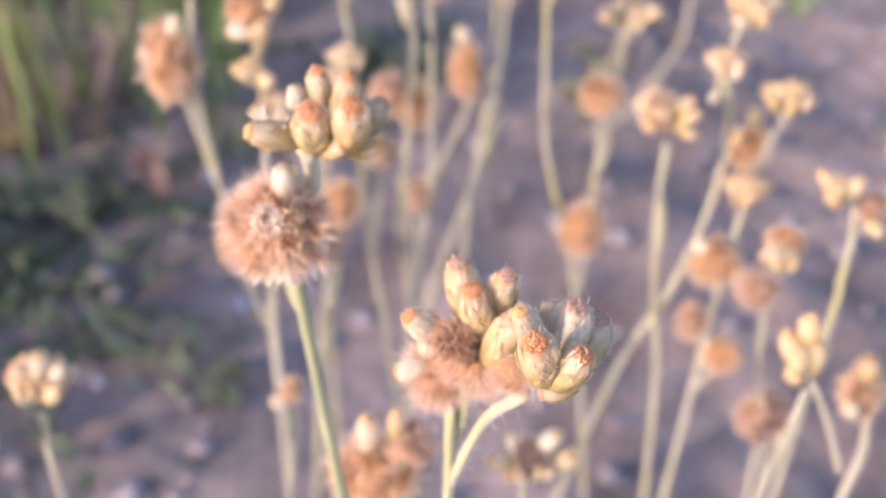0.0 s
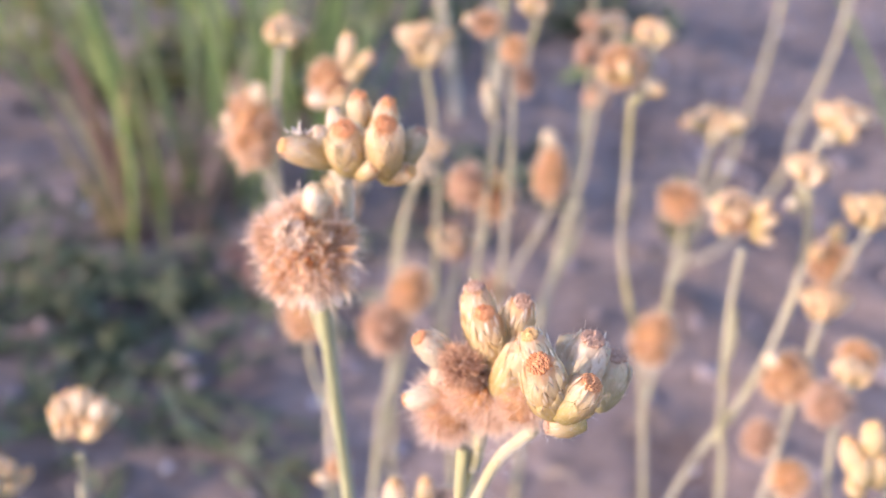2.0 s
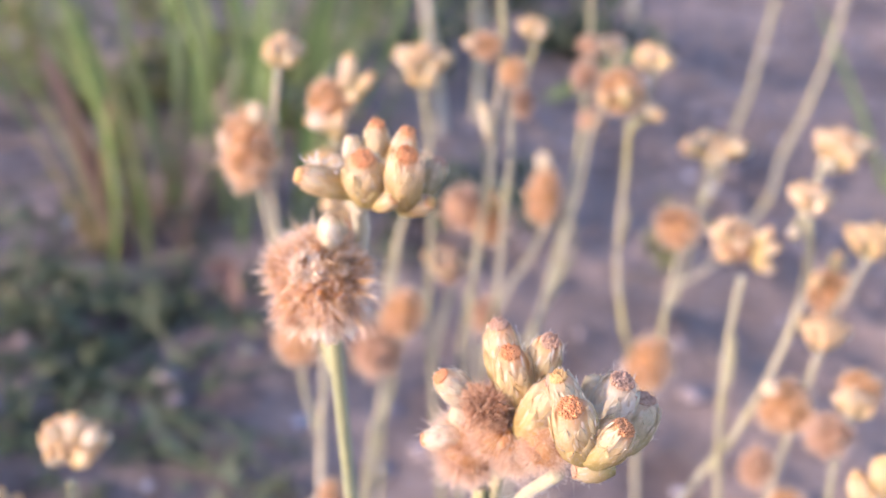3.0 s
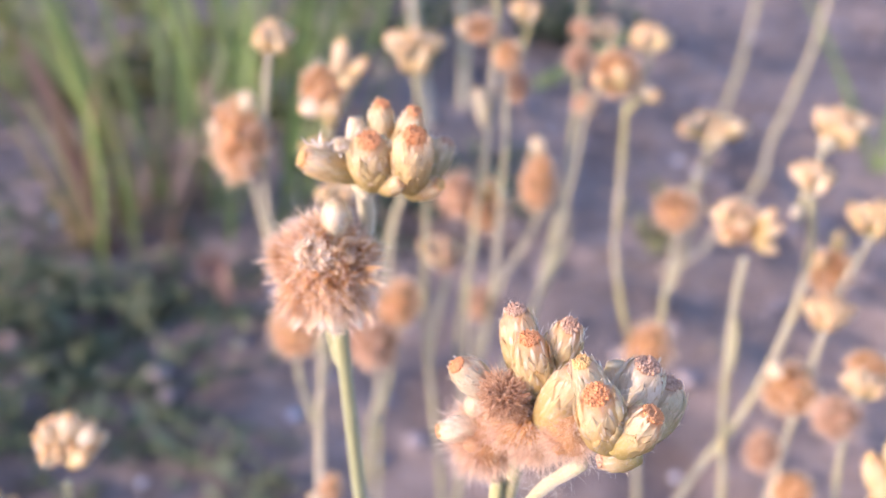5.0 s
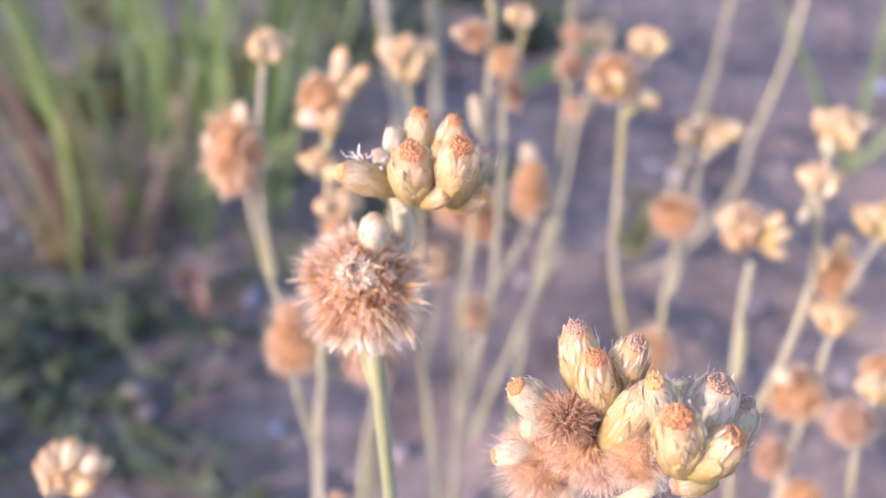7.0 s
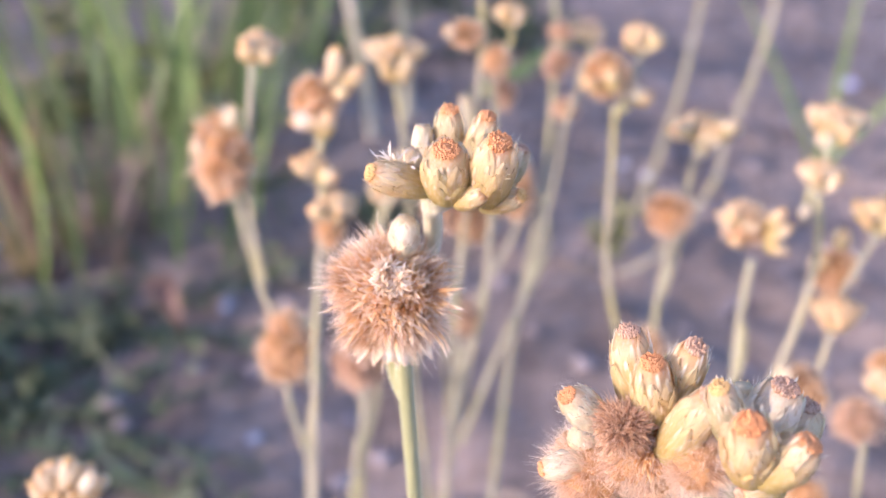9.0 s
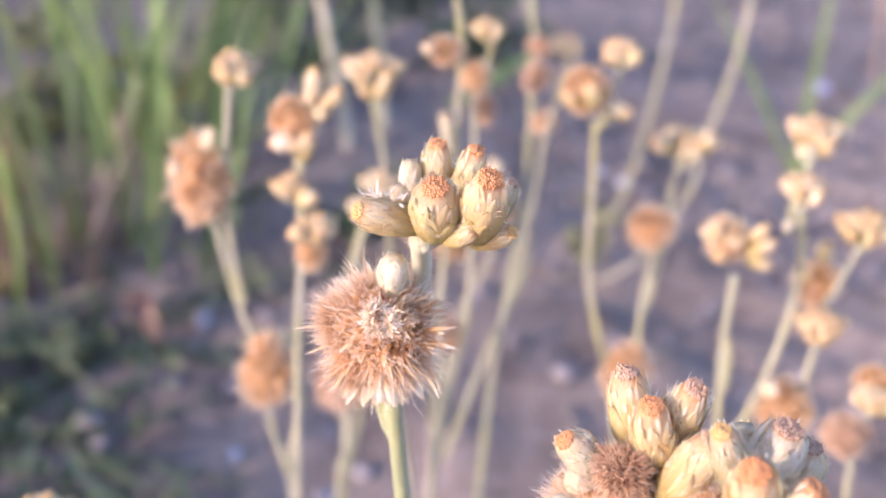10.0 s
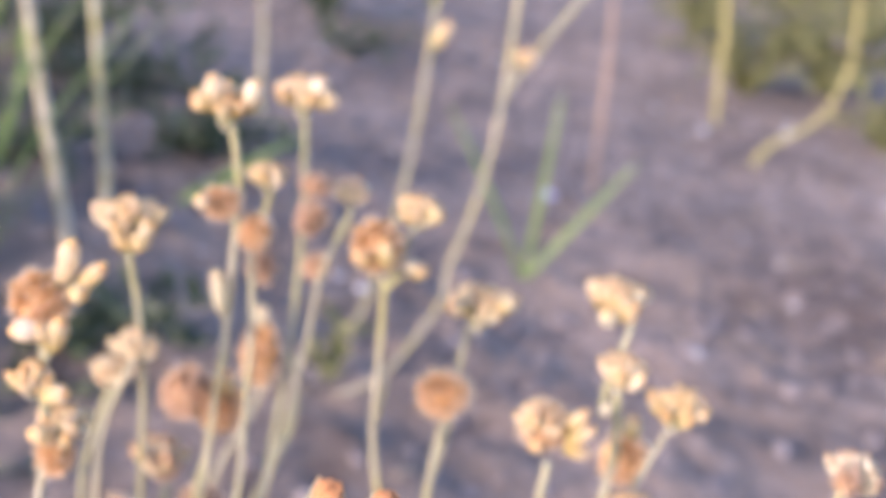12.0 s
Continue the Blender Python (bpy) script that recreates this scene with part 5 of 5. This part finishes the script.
grass(-0.218, 0.666, 10, 0.36, 0.055, [GRASS, GRASS, GRASS, GRASS_BRIGHT, GRASS_DRY], "dense tuft of green grass with yellowed blades", 1, 0.005, (-0.02, 0), "grass tufts")
grass(-0.205, 0.690, 12, 0.4, 0.08, [GRASS, GRASS, GRASS_BRIGHT], "dense tuft of tall green grass", 2, 0.005, (0, 0), "grass tufts")
grass(-0.180, 0.725, 12, 0.38, 0.08, [GRASS, GRASS_BRIGHT], "upright tuft of green grass blades", 3, 0.005, (0.02, 0), "grass tufts")
grass(-0.230, 0.867, 14, 0.36, 0.05, [GRASS, GRASS, GRASS_BRIGHT], "tall tuft of green grass blades", 9, 0.005, (0.03, 0), "grass tufts")
grass(-0.201, 0.846, 10, 0.34, 0.06, [GRASS, GRASS_BRIGHT], "thin tuft of green grass", 5, 0.0052, (0.05, 0), "grass tufts")
grass(-0.149, 0.872, 8, 0.32, 0.07, [GRASS, GRASS_BRIGHT], "few leaning green grass blades behind the stalks", 7, 0.0052, (0.2, -0.05), "grass tufts")
# next five tufts: added left of the view to cast shade on the far ground
grass(-0.500, 0.900, 16, 0.42, 0.09, [GRASS, GRASS, GRASS_BRIGHT], "dense tuft of tall green grass", 52, 0.006, (0.02, 0), "grass tufts")
grass(-0.560, 1.020, 16, 0.42, 0.09, [GRASS, GRASS_BRIGHT], "dense tuft of tall green grass", 53, 0.006, (0.02, 0), "grass tufts")
grass(-0.640, 1.140, 24, 0.46, 0.12, [GRASS, GRASS_BRIGHT], "dense tuft of tall green grass", 54, 0.009, (0.02, 0), "grass tufts")
grass(-0.780, 1.330, 26, 0.50, 0.14, [GRASS, GRASS_BRIGHT], "dense tuft of tall green grass", 55, 0.010, (0.02, 0), "grass tufts")
grass(-0.900, 1.560, 26, 0.50, 0.14, [GRASS, GRASS_BRIGHT], "dense tuft of tall green grass", 56, 0.010, (0.02, 0), "grass tufts")
grass(-0.150, 0.700, 9, 0.30, 0.045, [GRASS, GRASS_BRIGHT, GRASS_BRIGHT], "thin tuft of bright green grass behind the seed heads", 57, 0.0055, (0.0, 0), "grass tufts")
grass(-0.234, 0.661, 14, 0.11, 0.04, [THATCH, THATCH, GRASS_DRY], "brown withered thatch at the foot of the grass", 41, 0.006, (0, 0), "grass tufts")
grass(-0.214, 0.673, 14, 0.12, 0.05, [THATCH, THATCH, GRASS_DRY], "brown withered thatch at the foot of the grass", 42, 0.006, (0, 0), "grass tufts")

def single_blades(x, y, ways, width, label, skin=GRASS_BRIGHT):
    top = thing("grass_tuft", (x, y, ground_height(x, y) - 0.003), label, "grass", "grass tufts")
    for end, bend in ways:
        g = Geo()
        end = Vector(end) - Vector((x, y, 0))
        g.blade((0, 0, 0), end - Vector(bend) * end.length, (end - Vector(bend) * end.length).length, width, Vector(bend), 10, 0.35, 0, 0.4)
        part("blade", g.mesh("blade", [skin]), top)


# three weeds added out of view on the sun's side, to shade the left soil
weed(-0.62, 0.42, 0.17, 300, 0.02, BUSH, "leafy olive weed added out of view to shade the soil", 81, 1.0, group="low weeds", per=24)
weed(-0.70, 0.60, 0.18, 300, 0.02, BUSH, "leafy olive weed added out of view to shade the soil", 82, 1.0, group="low weeds", per=24)
weed(-0.44, 0.24, 0.13, 260, 0.02, BUSH, "leafy olive weed added out of view to shade the soil", 83, 1.0, group="low weeds", per=24)
single_blades(0.318, 0.899, [((0.322, 0.899, 0.172), (0.03, 0.14, -0.03)), ((0.404, 0.899, 0.117), (0.06, 0.14, -0.06)), ((0.227, 0.899, 0.152), (-0.05, 0.14, -0.03))], 0.0055, "few broad bright green grass blades")
single_blades(-0.250, 0.625, [((-0.231, 0.625, 0.140), (0.02, 0.05, -0.03)), ((-0.262, 0.630, 0.090), (-0.03, 0.05, -0.05))], 0.0065, "few straw-yellow dead blades at the edge of the grass", GRASS_DRY)
single_blades(-0.236, 0.640, [((-0.278, 0.630, 0.150), (-0.04, 0.03, -0.05))], 0.014, "reddish-brown dried leaf leaning out of the grass", RUST)
single_blades(0.024, 1.029, [((0.133, 1.029, 0.073), (0.05, 0.2, -0.10)), ((0.086, 1.029, 0.033), (0.05, 0.2, -0.05))], 0.008, "low arching green grass blades")
weed(-0.341, 0.627, 0.096, 109, 0.009, WEED, "low dull green weed creeping over the soil", 11, 0.11, group="low weeds")
weed(-0.289, 0.569, 0.106, 79, 0.011, WEED, "low greyish green weed lying on the soil", 12, 0.11, group="low weeds")
weed(-0.282, 0.608, 0.106, 110, 0.009, WEED, "small dull green weed in loose sprays", 13, 0.12, group="low weeds")
weed(-0.236, 0.553, 0.106, 110, 0.01, WEED, "low dull green weed creeping over the soil", 14, 0.09, group="low weeds")
weed(-0.215, 0.571, 0.092, 84, 0.012, WEED, "low greyish green weed lying on the soil", 15, 0.09, group="low weeds")
weed(-0.179, 0.539, 0.118, 79, 0.009, WEED, "small dull green weed in loose sprays", 16, 0.12, group="low weeds")
weed(-0.252, 0.500, 0.087, 76, 0.012, WEED, "low dull green weed creeping over the soil", 17, 0.07, group="low weeds")
weed(-0.214, 0.480, 0.112, 99, 0.012, WEED, "low greyish green weed lying on the soil", 18, 0.11, group="low weeds")
weed(-0.196, 0.506, 0.103, 103, 0.013, WEED, "small dull green weed in loose sprays", 19, 0.06, group="low weeds")
weed(-0.156, 0.476, 0.101, 77, 0.009, WEED, "low dull green weed creeping over the soil", 20, 0.07, group="low weeds")
weed(-0.155, 0.570, 0.128, 102, 0.012, WEED, "low greyish green weed lying on the soil", 21, 0.11, group="low weeds")
weed(-0.114, 0.636, 0.104, 99, 0.011, WEED, "small dull green weed in loose sprays", 22, 0.09, group="low weeds")
weed(-0.168, 0.449, 0.103, 89, 0.013, WEED, "low dull green weed creeping over the soil", 23, 0.1, group="low weeds")
weed(-0.214, 0.440, 0.127, 92, 0.013, WEED, "low greyish green weed lying on the soil", 24, 0.1, group="low weeds")
weed(-0.290, 0.517, 0.092, 95, 0.013, WEED, "small dull green weed in loose sprays", 25, 0.11, group="low weeds")
weed(-0.191, 0.605, 0.111, 88, 0.011, WEED, "low dull green weed creeping over the soil", 26, 0.12, group="low weeds")
weed(0.117, 0.69, 0.028, 46, 0.011, BUSH, "small yellow-green leafy sprig at the foot of the tall stems", 66, 1.9, group="low weeds")
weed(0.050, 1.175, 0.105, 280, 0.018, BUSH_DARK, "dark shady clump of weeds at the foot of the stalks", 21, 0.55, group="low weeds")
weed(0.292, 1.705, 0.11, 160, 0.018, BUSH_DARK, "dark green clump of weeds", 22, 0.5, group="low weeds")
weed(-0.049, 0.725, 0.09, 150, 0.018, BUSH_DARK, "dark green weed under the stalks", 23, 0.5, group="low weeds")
# dark weeds that also stand in for the shade on the ground here
weed(-0.138, 1.546, 0.2, 400, 0.02, BUSH_DARK, "dark weeds, also standing for shaded ground, behind the tall stems", 61, 0.6, group="low weeds")
weed(-0.048, 1.410, 0.15, 300, 0.02, BUSH_DARK, "dark weeds, also standing for shaded ground, behind the tall stems", 62, 0.5, group="low weeds")
weed(-0.113, 1.139, 0.13, 260, 0.018, BUSH_DARK, "dark weeds, also standing for shaded ground, behind the tall stems", 63, 0.5, group="low weeds")
weed(1.122, 2.245, 0.17, 460, 0.016, BUSH, "sparse olive bush with thin yellowing twigs", 64, 1.2, group="low weeds", per=24)
weed(1.587, 2.320, 0.24, 620, 0.018, BUSH, "sparse olive bush with thin yellowing twigs", 65, 1.2, group="low weeds", per=24)
weed(-0.196, 1.306, 0.08, 120, 0.02, BUSH, "sparse olive and yellow weeds", 24, 0.8, group="low weeds", per=24)
weed(0.956, 1.714, 0.18, 620, 0.016, BUSH, "sparse olive bush with thin yellowing twigs", 25, 1.1, group="low weeds", per=24)
weed(1.131, 1.747, 0.2, 620, 0.016, BUSH, "sparse olive bush with thin yellowing twigs", 26, 1.1, group="low weeds", per=24)
weed(1.034, 1.429, 0.1, 260, 0.014, BUSH, "sparse olive bush beside bare soil", 27, 1.0, group="low weeds", per=24)
weed(1.768, 2.984, 0.25, 560, 0.022, BUSH, "olive bush at the edge of the bare patch", 28, 1.0, group="low weeds", per=24)
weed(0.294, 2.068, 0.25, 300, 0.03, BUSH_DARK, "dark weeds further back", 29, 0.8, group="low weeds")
weed(-0.329, 0.868, 0.17, 170, 0.022, BUSH, "olive weeds behind the grass", 30, 0.6, group="low weeds", per=24)
weed(-0.253, 0.895, 0.16, 150, 0.022, BUSH, "olive weeds behind the grass", 31, 0.5, group="low weeds", per=24)
white_pebble(-0.082, 0.482, 0.0045)
white_pebble(0.765, 1.464, 0.007)
white_pebble(0.759, 1.451, 0.007)
white_pebble(-0.141, 0.418, 0.003)
white_pebble(0.556, 0.850, 0.004)
white_pebble(0.111, 0.457, 0.003)

s = thing("lilac_flower", (0.383, 1.035, 0), "small pale lilac flower among the grass blades", "flower")
stem(s, [(0.383, 1.035, -0.03), (0.377, 1.035, 0.027)], 0.002, 0.0015)
g = Geo()
for k in range(11):
    a = k * 0.571
    g.blade(Vector((0.377, 1.035, 0.027)) - s.location, (math.cos(a), math.sin(a) - 0.4, 0.5), 0.014, 0.008, (0, 0, -0.2), 3, 0.2, 0, 0.8)
part("petals", g.mesh("petals", [LILAC]), s)

s = thing("dead_leaf", (-0.155, 0.613, 0), "curled reddish-brown dead leaf lying on the soil", "leaf")
g = Geo()
rows = []
for i, p in enumerate(curve([(-0.155, 0.613, 0.012), (-0.155, 0.582, 0.022), (-0.139, 0.565, 0.01)], 6)):
    v = i / 12
    half = 0.009 * math.sin(math.pi * (0.1 + 0.85 * v))
    rows.append([(p - s.location + Vector((half * u, 0, 0.008 * u * u)), u, v) for u in (-1, -0.5, 0, 0.5, 1)])
g.grid(rows)
part("blade", g.mesh("blade", [RUST]), s)

s = thing("dry_stem", (0.474, 1.141, 0), "dry pinkish stem standing on the bare soil", "dry stem")
stem(s, [(0.474, 1.141, -0.03), (0.466, 1.141, 0.065), (0.46, 1.141, 0.145), (0.451, 1.141, 0.215), (0.444, 1.141, 0.249)], 0.005, 0.0035, "stem", STRAW_PINK)

s = thing("dry_stem", (0.743, 1.306, 0), "arching yellowed stem at the edge of the bush", "dry stem")
stem(s, [(0.743, 1.306, -0.03), (0.777, 1.306, 0.027), (0.833, 1.306, 0.064), (0.861, 1.306, 0.12), (0.856, 1.306, 0.197), (0.835, 1.306, 0.28)], 0.008, 0.006, "stem", STRAW_YELLOW)

s = thing("dry_stem", (0.822, 1.53, 0), "upright yellow-green stem in the bush", "dry stem")
stem(s, [(0.822, 1.53, -0.03), (0.807, 1.53, 0.069), (0.797, 1.53, 0.144), (0.781, 1.53, 0.223)], 0.011, 0.008, "stem", STRAW_YELLOW)
